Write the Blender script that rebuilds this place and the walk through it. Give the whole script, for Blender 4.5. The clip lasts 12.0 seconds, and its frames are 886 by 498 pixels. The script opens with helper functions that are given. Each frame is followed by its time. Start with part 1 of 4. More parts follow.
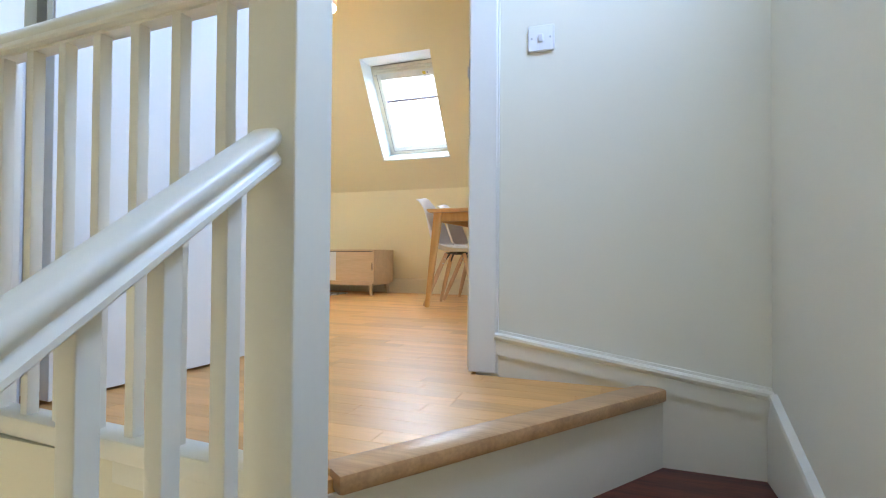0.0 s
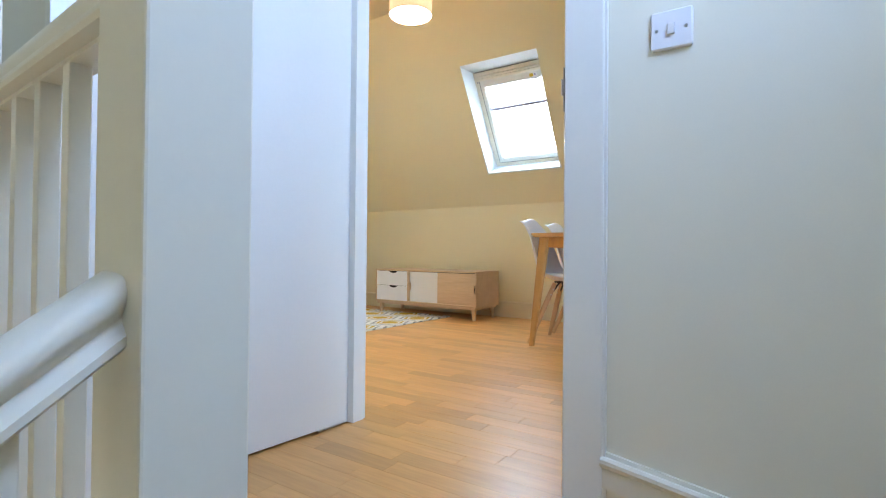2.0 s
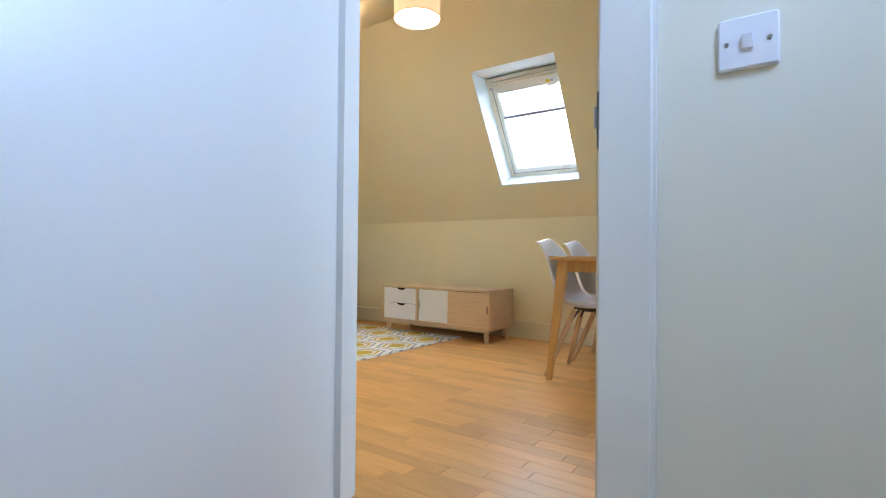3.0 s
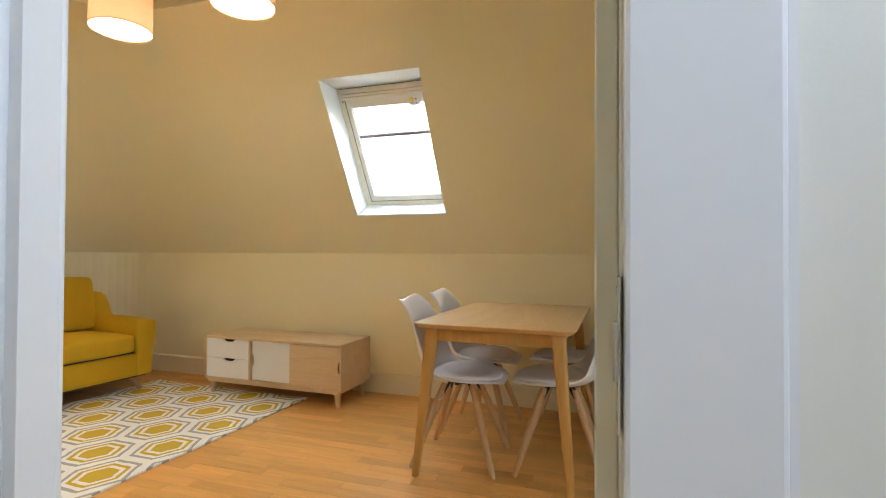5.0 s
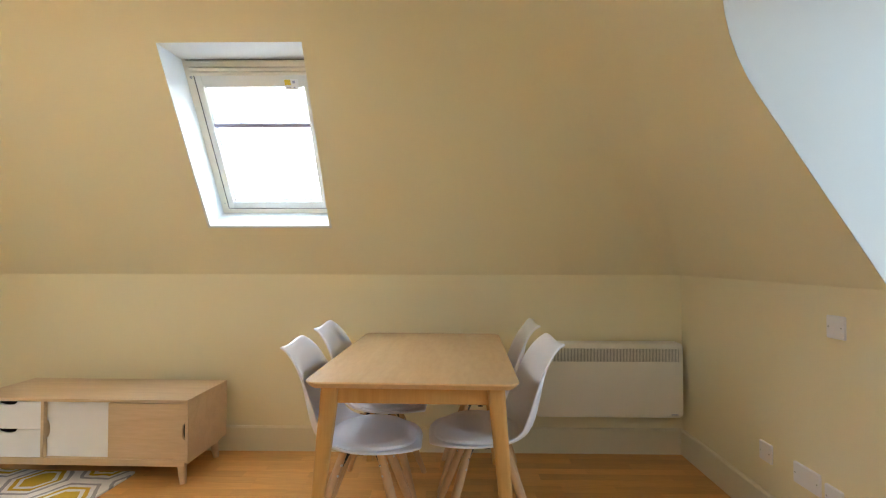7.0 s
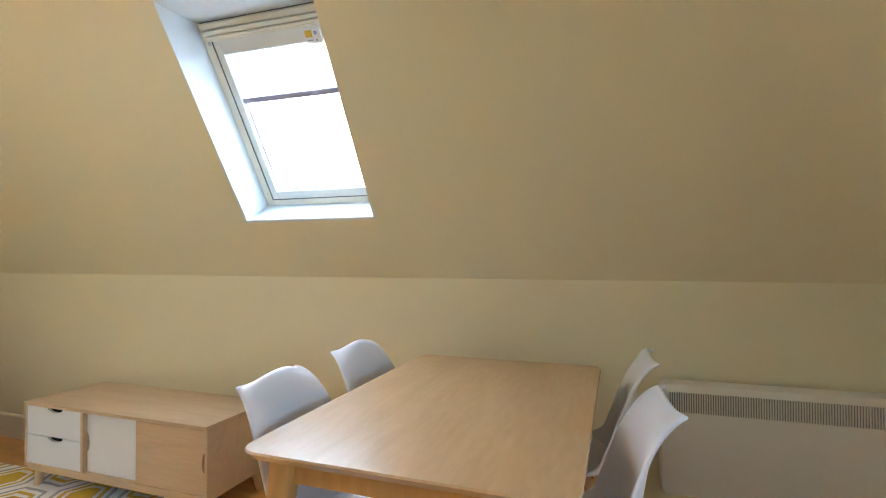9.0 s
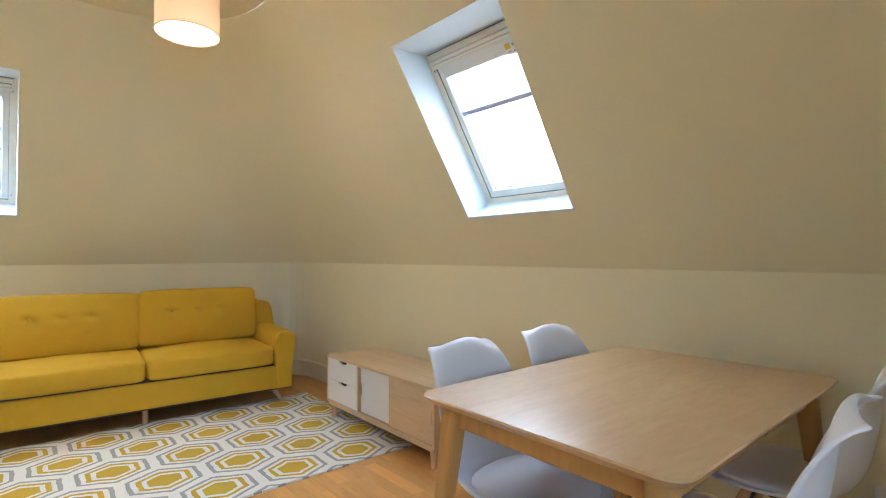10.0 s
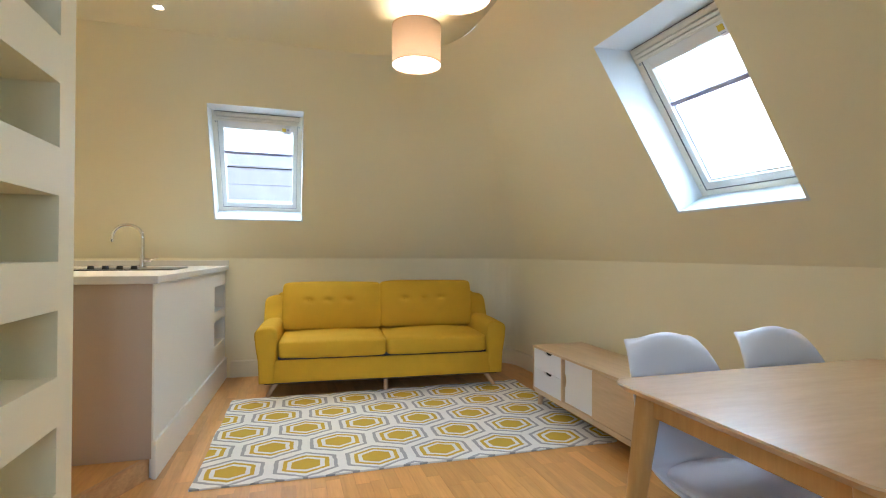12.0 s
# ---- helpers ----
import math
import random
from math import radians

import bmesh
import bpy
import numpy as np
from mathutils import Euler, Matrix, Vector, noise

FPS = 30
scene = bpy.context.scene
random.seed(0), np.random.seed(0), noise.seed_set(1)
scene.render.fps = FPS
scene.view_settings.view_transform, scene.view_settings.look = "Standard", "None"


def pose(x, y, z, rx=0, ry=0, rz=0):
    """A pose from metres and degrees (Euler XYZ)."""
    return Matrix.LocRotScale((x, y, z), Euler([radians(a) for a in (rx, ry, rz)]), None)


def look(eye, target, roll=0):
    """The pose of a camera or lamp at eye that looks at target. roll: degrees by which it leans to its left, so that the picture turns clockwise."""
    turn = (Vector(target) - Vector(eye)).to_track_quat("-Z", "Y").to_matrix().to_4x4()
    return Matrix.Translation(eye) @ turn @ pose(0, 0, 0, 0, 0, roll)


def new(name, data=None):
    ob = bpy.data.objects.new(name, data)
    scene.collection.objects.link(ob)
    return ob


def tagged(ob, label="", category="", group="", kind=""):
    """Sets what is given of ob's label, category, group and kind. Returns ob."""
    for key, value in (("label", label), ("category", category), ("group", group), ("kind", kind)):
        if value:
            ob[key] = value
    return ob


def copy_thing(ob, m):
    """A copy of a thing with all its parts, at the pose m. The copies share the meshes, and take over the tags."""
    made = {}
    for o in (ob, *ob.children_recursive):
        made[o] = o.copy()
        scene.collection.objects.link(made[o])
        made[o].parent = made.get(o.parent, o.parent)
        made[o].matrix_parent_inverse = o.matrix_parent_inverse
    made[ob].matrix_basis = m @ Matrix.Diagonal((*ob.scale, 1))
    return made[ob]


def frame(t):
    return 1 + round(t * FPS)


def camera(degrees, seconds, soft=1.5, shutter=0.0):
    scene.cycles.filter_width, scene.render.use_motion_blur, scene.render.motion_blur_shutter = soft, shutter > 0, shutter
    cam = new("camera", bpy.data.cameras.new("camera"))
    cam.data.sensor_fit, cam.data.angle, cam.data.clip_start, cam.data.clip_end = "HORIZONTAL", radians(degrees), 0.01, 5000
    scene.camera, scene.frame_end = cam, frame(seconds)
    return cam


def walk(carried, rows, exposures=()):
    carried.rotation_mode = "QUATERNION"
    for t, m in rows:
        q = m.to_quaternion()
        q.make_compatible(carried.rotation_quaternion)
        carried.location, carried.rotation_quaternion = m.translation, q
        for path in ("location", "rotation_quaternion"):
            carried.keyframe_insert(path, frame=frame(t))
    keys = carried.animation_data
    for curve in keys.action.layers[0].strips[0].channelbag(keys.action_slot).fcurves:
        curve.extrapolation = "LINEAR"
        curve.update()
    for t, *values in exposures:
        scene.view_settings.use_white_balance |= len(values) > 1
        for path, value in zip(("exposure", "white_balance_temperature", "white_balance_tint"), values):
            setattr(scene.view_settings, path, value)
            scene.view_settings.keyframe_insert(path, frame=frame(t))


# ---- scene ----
cam = camera(84.2, 12.0, 1.1)
PATH = [
    (0, (0.534, 0.594, 0.389), (-0.132, 2.479, 0.42), 0.4),
    (0.5, (0.541, 0.685, 0.435), (-0.246, 2.523, 0.462), 0.4),
    (1, (0.536, 0.78, 0.478), (-0.373, 2.562, 0.503), 0.4),
    (1.5, (0.516, 0.897, 0.536), (-0.5, 2.619, 0.558), 0.5),
    (2, (0.475, 1.031, 0.605), (-0.625, 2.702, 0.628), 0.5),
    (2.5, (0.412, 1.145, 0.678), (-0.739, 2.78, 0.7), 0.5),
    (4.5, (0.146, 1.724, 1.015), (-0.76, 3.507, 1.046), 0.1),
    (5, (0.048, 1.845, 1.084), (-0.578, 3.745, 1.112), 0.3),
    (5.5, (-0.042, 1.947, 1.127), (-0.41, 3.913, 1.153), 0.2),
    (6, (-0.133, 2.035, 1.18), (-0.323, 4.026, 1.188), 0.3),
    (6.5, (-0.268, 2.169, 1.194), (-0.356, 4.167, 1.222), 0.1),
    (7, (-0.315, 2.324, 1.203), (-0.352, 4.323, 1.241), 0.1),
    (8.8, (-0.082, 3.106, 1.213), (-0.525, 5.056, 1.238), -0.3),
    (9, (-0.029, 3.142, 1.213), (-0.648, 5.044, 1.238), -0.2),
    (9.5, (0.128, 3.172, 1.197), (-0.947, 4.858, 1.225), -0.2),
    (10, (0.296, 3.168, 1.166), (-1.192, 4.503, 1.193), -0.1),
    (10.5, (0.422, 3.147, 1.137), (-1.344, 4.086, 1.166), 0.0),
    (11, (0.483, 3.088, 1.154), (-1.373, 3.833, 1.176), -0.0),
    (11.5, (0.503, 3.085, 1.157), (-1.384, 3.746, 1.175), 0.0),
    (12, (0.471, 3.117, 1.151), (-1.436, 3.721, 1.17), 0.2),
]
# the clip's camera warms its picture while it passes the doorway and cools it again in the room
GRADE = [(0.0, 0.84, 6050, 15), (2.5, 0.50, 5950, 14), (4.5, 0.24, 7000, 15), (5.5, 0.32, 7650, 18), (6.0, 0.40, 7400, 16), (6.5, 0.44, 6450, 15), (7.0, 0.48, 6450, 15), (9.5, 0.37, 5750, 14), (12.0, 0.20, 5700, 14)]
walk(cam, [(t, look(eye, target, roll)) for t, eye, target, roll in PATH], GRADE)

# ---- world, sun, lamps ----
SLOPE = 1.535            # rise over run of the sloping ceilings
KNEE, TOP = 1.10, 2.72   # height of the low walls and of the flat ceiling
NY, WX, EX = 5.40, -4.45, 1.11
DOOR_L, DOOR_R = -0.756, 0.0585
WALL_S, WALL_N = 2.215, 2.375

world = bpy.data.worlds.new("world")
scene.world = world
world.use_nodes = True
wn = world.node_tree.nodes
sky = wn.new("ShaderNodeTexSky")
sky.sky_type = 'NISHITA'
sky.sun_disc = False
sky.sun_elevation, sky.sun_rotation = radians(38), radians(200)
sky.air_density, sky.dust_density = 1.0, 4.0
wn["Background"].inputs[1].default_value = 0.15
world.node_tree.links.new(sky.outputs[0], wn["Background"].inputs[0])


def lamp(name, kind, energy, colour, m, soft=0.04):
    data = bpy.data.lights.new(name, kind)
    data.energy, data.color = energy, colour
    if kind == 'AREA':
        data.shape, data.size, data.size_y = 'RECTANGLE', soft, soft
    elif kind == 'SUN':
        data.angle = soft
    else:
        data.shadow_soft_size = soft
    if kind == 'SPOT':
        data.spot_size, data.spot_blend = radians(108), 0.9
    ob = new(name, data)
    ob.matrix_world = m
    return ob


lamp("sun", 'SUN', 0.8, (1, 0.95, 0.88), look((0, 0, 10), (1.0, 3.2, 6.6)), radians(15))
DAY = (0.62, 0.83, 1.0)
WARM = (1.0, 0.83, 0.53)
lamp("daylight_dormer", 'AREA', 24, (0.58, 0.80, 1.0), look((2.85, 2.78, 1.5), (0, 2.95, 0.9)), 0.8)
lamp("daylight_stair", 'AREA', 35, (0.425, 0.62, 1.0), look((1.0, 1.44, 2.15), (-0.80, 1.40, 1.25)), 0.68)
lamp("daylight_roof_north", 'AREA', 88, DAY, look((-1.40, 5.50, 2.10), (-1.40, 4.66, 1.55)), 1.5)
lamp("daylight_roof_west", 'AREA', 20, DAY, look((-4.28, 2.875, 2.06), (-3.0, 2.875, 1.30)), 0.62)
LAMPS = ((-2.553, 3.893), (-1.697, 3.873))
for lx, ly in LAMPS:
    lamp("pendant_bulb", 'POINT', 1.8, WARM, pose(lx, ly, 2.465))
for ly in (2.32, 1.25):
    lamp("downlight_bulb", 'SPOT', 62, WARM, pose(-3.05, ly, 2.69), 0.03)


# ---- materials ----
def material(name, colour, rough=0.5, metal=0.0, vary=0.06, scale=6.0, grain=0.0, grain_scale=180.0, bump=0.0, coat=0.0, stretch=(1, 1, 1), pieces=0.0, sheen=0.0):
    """A surface with broad blotches (vary at scale), fine grain and relief; pieces: spread of brightness from piece to piece."""
    m = bpy.data.materials.new(name)
    m.use_nodes = True
    n, l = m.node_tree.nodes, m.node_tree.links
    b = n["Principled BSDF"]
    b.inputs["Roughness"].default_value, b.inputs["Metallic"].default_value = rough, metal
    b.inputs["Coat Weight"].default_value, b.inputs["Coat Roughness"].default_value = coat, 0.12
    b.inputs["Sheen Weight"].default_value = sheen
    b.inputs["Sheen Tint"].default_value = (*colour, 1)
    tc, mp = n.new("ShaderNodeTexCoord"), n.new("ShaderNodeMapping")
    mp.inputs["Scale"].default_value = stretch
    l.new(tc.outputs["Object"], mp.inputs[0])
    big, fine = n.new("ShaderNodeTexNoise"), n.new("ShaderNodeTexNoise")
    big.inputs["Scale"].default_value, big.inputs["Detail"].default_value = scale, 5
    fine.inputs["Scale"].default_value, fine.inputs["Detail"].default_value = grain_scale, 3
    l.new(mp.outputs[0], big.inputs[0]), l.new(mp.outputs[0], fine.inputs[0])

    def calc(op, a, v):
        k = n.new("ShaderNodeMath")
        k.operation = op
        for i, q in enumerate((a, v)):
            if isinstance(q, (int, float)):
                k.inputs[i].default_value = q
            else:
                l.new(q, k.inputs[i])
        return k.outputs[0]

    f = calc('ADD', calc('MULTIPLY', calc('SUBTRACT', big.outputs[0], 0.5), 2 * vary), calc('MULTIPLY', calc('SUBTRACT', fine.outputs[0], 0.5), 2 * grain))
    if pieces:
        info, geo = n.new("ShaderNodeObjectInfo"), n.new("ShaderNodeNewGeometry")
        r = calc('FRACT', calc('ADD', info.outputs["Random"], geo.outputs["Random Per Island"]), 0.0)
        f = calc('ADD', f, calc('MULTIPLY', calc('SUBTRACT', r, 0.5), 2 * pieces))
    f = calc('ADD', f, 1.0)
    mix = n.new("ShaderNodeVectorMath")
    mix.operation = 'SCALE'
    mix.inputs[0].default_value = colour
    l.new(f, mix.inputs["Scale"]), l.new(mix.outputs[0], b.inputs["Base Color"])
    if bump:
        bp = n.new("ShaderNodeBump")
        bp.inputs["Strength"].default_value, bp.inputs["Distance"].default_value = bump, 0.002
        l.new(fine.outputs[0], bp.inputs["Height"]), l.new(bp.outputs[0], b.inputs["Normal"])
    rr = calc('ADD', rough - 0.025, calc('MULTIPLY', big.outputs[0], 0.05))
    l.new(rr, b.inputs["Roughness"])
    return m


def wood(name, colour, dark, rough=0.4, along='X', scale=1.0, pieces=0.0, coat=0.0, fine=0.25, wide=9):
    """Oak or beech with long grain along one axis, cathedral figure and pores."""
    m = bpy.data.materials.new(name)
    m.use_nodes = True
    n, l = m.node_tree.nodes, m.node_tree.links
    b = n["Principled BSDF"]
    b.inputs["Roughness"].default_value = rough
    b.inputs["Coat Weight"].default_value, b.inputs["Coat Roughness"].default_value = coat, 0.26
    tc, mp = n.new("ShaderNodeTexCoord"), n.new("ShaderNodeMapping")
    l.new(tc.outputs["Object"], mp.inputs[0])
    mp.inputs["Scale"].default_value = {'X': (0.9, wide, wide), 'Y': (wide, 0.9, wide), 'Z': (wide, wide, 0.9)}[along]
    info, geo = n.new("ShaderNodeObjectInfo"), n.new("ShaderNodeNewGeometry")
    add = n.new("ShaderNodeMath")
    l.new(info.outputs["Random"], add.inputs[0]), l.new(geo.outputs["Random Per Island"], add.inputs[1])
    fr = n.new("ShaderNodeMath")
    fr.operation = 'FRACT'
    l.new(add.outputs[0], fr.inputs[0])
    shift = n.new("ShaderNodeVectorMath")
    shift.operation = 'MULTIPLY_ADD'
    comb = n.new("ShaderNodeCombineXYZ")
    for i in range(3):
        l.new(fr.outputs[0], comb.inputs[i])
    l.new(comb.outputs[0], shift.inputs[0])
    shift.inputs[1].default_value = (7, 13, 19) if pieces else (0, 0, 0)
    l.new(mp.outputs[0], shift.inputs[2])
    fig = n.new("ShaderNodeTexNoise")
    fig.inputs["Scale"].default_value, fig.inputs["Detail"].default_value, fig.inputs["Distortion"].default_value = 0.55 * scale, 2, 0.6
    l.new(shift.outputs[0], fig.inputs[0])
    rings = n.new("ShaderNodeMath")
    rings.operation = 'MULTIPLY'
    rings.inputs[1].default_value = 34
    l.new(fig.outputs[0], rings.inputs[0])
    sn = n.new("ShaderNodeMath")
    sn.operation = 'SINE'
    l.new(rings.outputs[0], sn.inputs[0])
    pores = n.new("ShaderNodeTexNoise")
    pores.inputs["Scale"].default_value, pores.inputs["Detail"].default_value = 14 * scale, 6
    l.new(shift.outputs[0], pores.inputs[0])
    a = n.new("ShaderNodeMath")
    a.operation = 'MULTIPLY_ADD'
    l.new(sn.outputs[0], a.inputs[0])
    a.inputs[1].default_value = 0.13
    l.new(pores.outputs[0], a.inputs[2])
    ramp = n.new("ShaderNodeMapRange")
    ramp.inputs[1].default_value, ramp.inputs[2].default_value = 0.5 - fine, 0.5 + fine
    l.new(a.outputs[0], ramp.inputs[0])
    mix = n.new("ShaderNodeMix")
    mix.data_type = 'RGBA'
    mix.inputs[6].default_value, mix.inputs[7].default_value = (*dark, 1), (*colour, 1)
    l.new(ramp.outputs[0], mix.inputs[0])
    k = n.new("ShaderNodeMath")
    k.operation = 'MULTIPLY_ADD'
    l.new(fr.outputs[0], k.inputs[0])
    k.inputs[1].default_value, k.inputs[2].default_value = 2 * pieces, 1 - pieces
    sc = n.new("ShaderNodeVectorMath")
    sc.operation = 'SCALE'
    l.new(mix.outputs[2], sc.inputs[0]), l.new(k.outputs[0], sc.inputs["Scale"])
    l.new(sc.outputs[0], b.inputs["Base Color"])
    bp = n.new("ShaderNodeBump")
    bp.inputs["Strength"].default_value, bp.inputs["Distance"].default_value = 0.12, 0.0008
    l.new(pores.outputs[0], bp.inputs["Height"]), l.new(bp.outputs[0], b.inputs["Normal"])
    return m


def glowing(name, colour, strength):
    m = bpy.data.materials.new(name)
    m.use_nodes = True
    b = m.node_tree.nodes["Principled BSDF"]
    b.inputs["Base Color"].default_value = (0.9, 0.88, 0.84, 1)
    b.inputs["Emission Color"].default_value, b.inputs["Emission Strength"].default_value = (*colour, 1), strength
    return m


def clear_glass():
    m = bpy.data.materials.new("window_glass")
    m.use_nodes = True
    n, l = m.node_tree.nodes, m.node_tree.links
    n.clear()
    out, mix, tr, gl, fr = (n.new("ShaderNode" + k) for k in ("OutputMaterial", "MixShader", "BsdfTransparent", "BsdfGlossy", "Fresnel"))
    tr.inputs[0].default_value, gl.inputs["Roughness"].default_value, fr.inputs[0].default_value = (0.96, 0.98, 0.98, 1), 0.02, 1.45
    l.new(fr.outputs[0], mix.inputs[0]), l.new(tr.outputs[0], mix.inputs[1]), l.new(gl.outputs[0], mix.inputs[2]), l.new(mix.outputs[0], out.inputs[0])
    return m


def cloth(name, colour, through_light, rough=0.9):
    """Thin fabric that lets part of the light through."""
    m = material(name, colour, rough, vary=0.04, grain=0.10, grain_scale=420, bump=0.3)
    n, l = m.node_tree.nodes, m.node_tree.links
    mix, tl, out = n.new("ShaderNodeMixShader"), n.new("ShaderNodeBsdfTranslucent"), n["Material Output"]
    tl.inputs[0].default_value = (*colour, 1)
    mix.inputs[0].default_value = through_light
    l.new(n["Principled BSDF"].outputs[0], mix.inputs[1]), l.new(tl.outputs[0], mix.inputs[2]), l.new(mix.outputs[0], out.inputs[0])
    return m


def rug_material():
    """Flat-woven hexagons: grey outline, white, yellow ring, white, yellow heart; pitch 0.38 along v and 0.575 for two rows along u."""
    m = material("woven_rug", (0.80, 0.79, 0.75), 0.95, vary=0.05, scale=9, grain=0.16, grain_scale=330, bump=0.6)
    n, l = m.node_tree.nodes, m.node_tree.links
    b = n["Principled BSDF"]
    base = b.inputs["Base Color"].links[0].from_socket
    tc, sep = n.new("ShaderNodeTexCoord"), n.new("ShaderNodeSeparateXYZ")
    wob = n.new("ShaderNodeTexNoise")
    wob.inputs["Scale"].default_value, wob.inputs["Detail"].default_value = 16, 2
    l.new(tc.outputs["Object"], wob.inputs[0])
    mv = n.new("ShaderNodeVectorMath")
    mv.operation = 'MULTIPLY_ADD'
    l.new(wob.outputs["Color"], mv.inputs[0])
    mv.inputs[1].default_value = (0.018, 0.018, 0)
    l.new(tc.outputs["Object"], mv.inputs[2])
    l.new(mv.outputs[0], sep.inputs[0])

    def op(kind, a, v=0.0, w=None):
        k = n.new("ShaderNodeMath")
        k.operation = kind
        for i, q in enumerate((a, v) if w is None else (a, v, w)):
            if isinstance(q, (int, float)):
                k.inputs[i].default_value = q
            else:
                l.new(q, k.inputs[i])
        return k.outputs[0]

    px, py = 0.575, 0.38
    u, v = op('DIVIDE', op('SUBTRACT', sep.outputs[0], 0.025), px), op('DIVIDE', op('SUBTRACT', sep.outputs[1], 0.125), py)

    def cell(du, dv):
        a = op('ABSOLUTE', op('SUBTRACT', op('FRACT', op('ADD', u, du + 20.0)), 0.5))
        c = op('ABSOLUTE', op('SUBTRACT', op('FRACT', op('ADD', v, dv + 20.0)), 0.5))
        return op('MAXIMUM', op('MULTIPLY', c, 2.0), op('ADD', op('MULTIPLY', a, 1.5 * 2), op('MULTIPLY', c, 0.5 * 2)))
    d = op('MINIMUM', cell(0, 0), cell(0.5, 0.5))

    def band(lo, hi):
        return op('MULTIPLY', op('GREATER_THAN', d, lo), op('LESS_THAN', d, hi))
    grey, gold = band(0.76, 0.87), op('ADD', op('LESS_THAN', d, 0.40), band(0.52, 0.64))
    for mask, colour in ((grey, (0.37, 0.375, 0.39)), (gold, (0.58, 0.39, 0.035))):
        mx, tint = n.new("ShaderNodeMix"), n.new("ShaderNodeVectorMath")
        mx.data_type = 'RGBA'
        tint.operation = 'MULTIPLY'
        tint.inputs[1].default_value = tuple(c / 0.79 for c in colour)
        l.new(n["Vector Math"].outputs[0], tint.inputs[0])
        l.new(mask, mx.inputs[0]), l.new(base, mx.inputs[6]), l.new(tint.outputs[0], mx.inputs[7])
        base = mx.outputs[2]
    l.new(base, b.inputs["Base Color"])
    return m


CREAM = material("cream_emulsion", (0.83, 0.752, 0.515), 0.62, vary=0.025, scale=1.6, grain=0.02, grain_scale=260, bump=0.05)
WHITE_WALL = material("white_emulsion", (0.80, 0.78, 0.705), 0.6, vary=0.025, scale=1.8, grain=0.02, grain_scale=260, bump=0.05)
PALE_CREAM = material("pale_cream_emulsion", (0.80, 0.76, 0.63), 0.6, vary=0.025, scale=1.7, grain=0.02, grain_scale=260, bump=0.05)
DORMER_WHITE = material("white_dormer_emulsion", (0.73, 0.765, 0.77), 0.6, vary=0.02, scale=1.5, grain=0.02, grain_scale=260, bump=0.05)
GLOSS = material("white_gloss_paint", (0.81, 0.79, 0.73), 0.30, vary=0.012, scale=5, grain=0.015, grain_scale=90, bump=0.05)
IVORY = material("ivory_gloss_paint", (0.82, 0.775, 0.65), 0.32, vary=0.015, scale=5, grain=0.015, grain_scale=90, bump=0.05)
TRIM = material("cream_satin_paint", (0.78, 0.71, 0.53), 0.5, vary=0.03, scale=4, grain=0.015, bump=0.04)
PLASTIC = material("white_plastic", (0.84, 0.835, 0.86), 0.32, vary=0.02, scale=8)
SHELL = material("white_moulded_plastic", (0.86, 0.86, 0.93), 0.38, vary=0.015, scale=6)
LEATHER = material("white_leatherette", (0.84, 0.83, 0.88), 0.5, vary=0.03, scale=12, grain=0.04, grain_scale=260, bump=0.25)
METAL = material("brushed_steel", (0.55, 0.55, 0.54), 0.28, 1.0, vary=0.08, scale=30)
CHROME = material("chrome", (0.75, 0.75, 0.76), 0.10, 1.0, vary=0.03, scale=20)
BLACK = material("black_plastic", (0.02, 0.02, 0.022), 0.35, vary=0.1, scale=20)
# flat grey that stands in for shade in slots and gaps
GAP_SHADE = material("painted_gap_shade", (0.20, 0.195, 0.185), 0.6, vary=0.05)
DARK = material("dark_gap", (0.012, 0.011, 0.01), 0.8, vary=0.1)
GREY_BAR = material("grey_aluminium_bar", (0.40, 0.40, 0.54), 0.55, vary=0.04)
VENT = material("cream_lacquered_aluminium", (0.80, 0.76, 0.64), 0.4, vary=0.03, scale=5)
SASH = material("white_lacquered_sash", (0.76, 0.75, 0.70), 0.35, vary=0.03, scale=5)
STICKER = material("yellow_sticker", (0.75, 0.55, 0.05), 0.5, vary=0.05)
HEATER = material("white_enamel_steel", (0.85, 0.82, 0.76), 0.35, vary=0.02, scale=5)
TAUPE = material("taupe_laminate", (0.47, 0.37, 0.285), 0.45, vary=0.03, scale=5, grain=0.03, grain_scale=120)
STONE = material("pale_worktop", (0.66, 0.62, 0.55), 0.35, vary=0.04, scale=9, grain=0.05, grain_scale=240)
VELVET = material("mustard_velvet", (0.60, 0.355, 0.014), 0.85, vary=0.10, scale=7, grain=0.08, grain_scale=300, bump=0.35, sheen=0.6)
SLATE = material("grey_slate_roof", (0.46, 0.49, 0.56), 0.7, vary=0.16, scale=3, grain=0.1, grain_scale=40)
LEAD = material("lead_flashing", (0.50, 0.53, 0.58), 0.6, vary=0.12, scale=5)
STAIRWOOD = wood("red_brown_stair_wood", (0.17, 0.045, 0.022), (0.06, 0.016, 0.01), 0.45)
FLOOR_WOOD = wood("oak_strip_floor", (0.80, 0.425, 0.132), (0.62, 0.305, 0.085), 0.42, 'X', 0.7, pieces=0.12, coat=0.22, fine=0.42)
NOSING = wood("oak_nosing", (0.62, 0.36, 0.165), (0.47, 0.26, 0.11), 0.35, 'X', coat=0.2)
TABLE_TOP = wood("oak_veneer", (0.77, 0.50, 0.26), (0.64, 0.39, 0.185), 0.36, 'Y', 0.8, coat=1.0, fine=0.38, wide=4.5)
TABLE_LEG = wood("beech", (0.66, 0.365, 0.115), (0.55, 0.28, 0.08), 0.4, 'Z', fine=0.45)
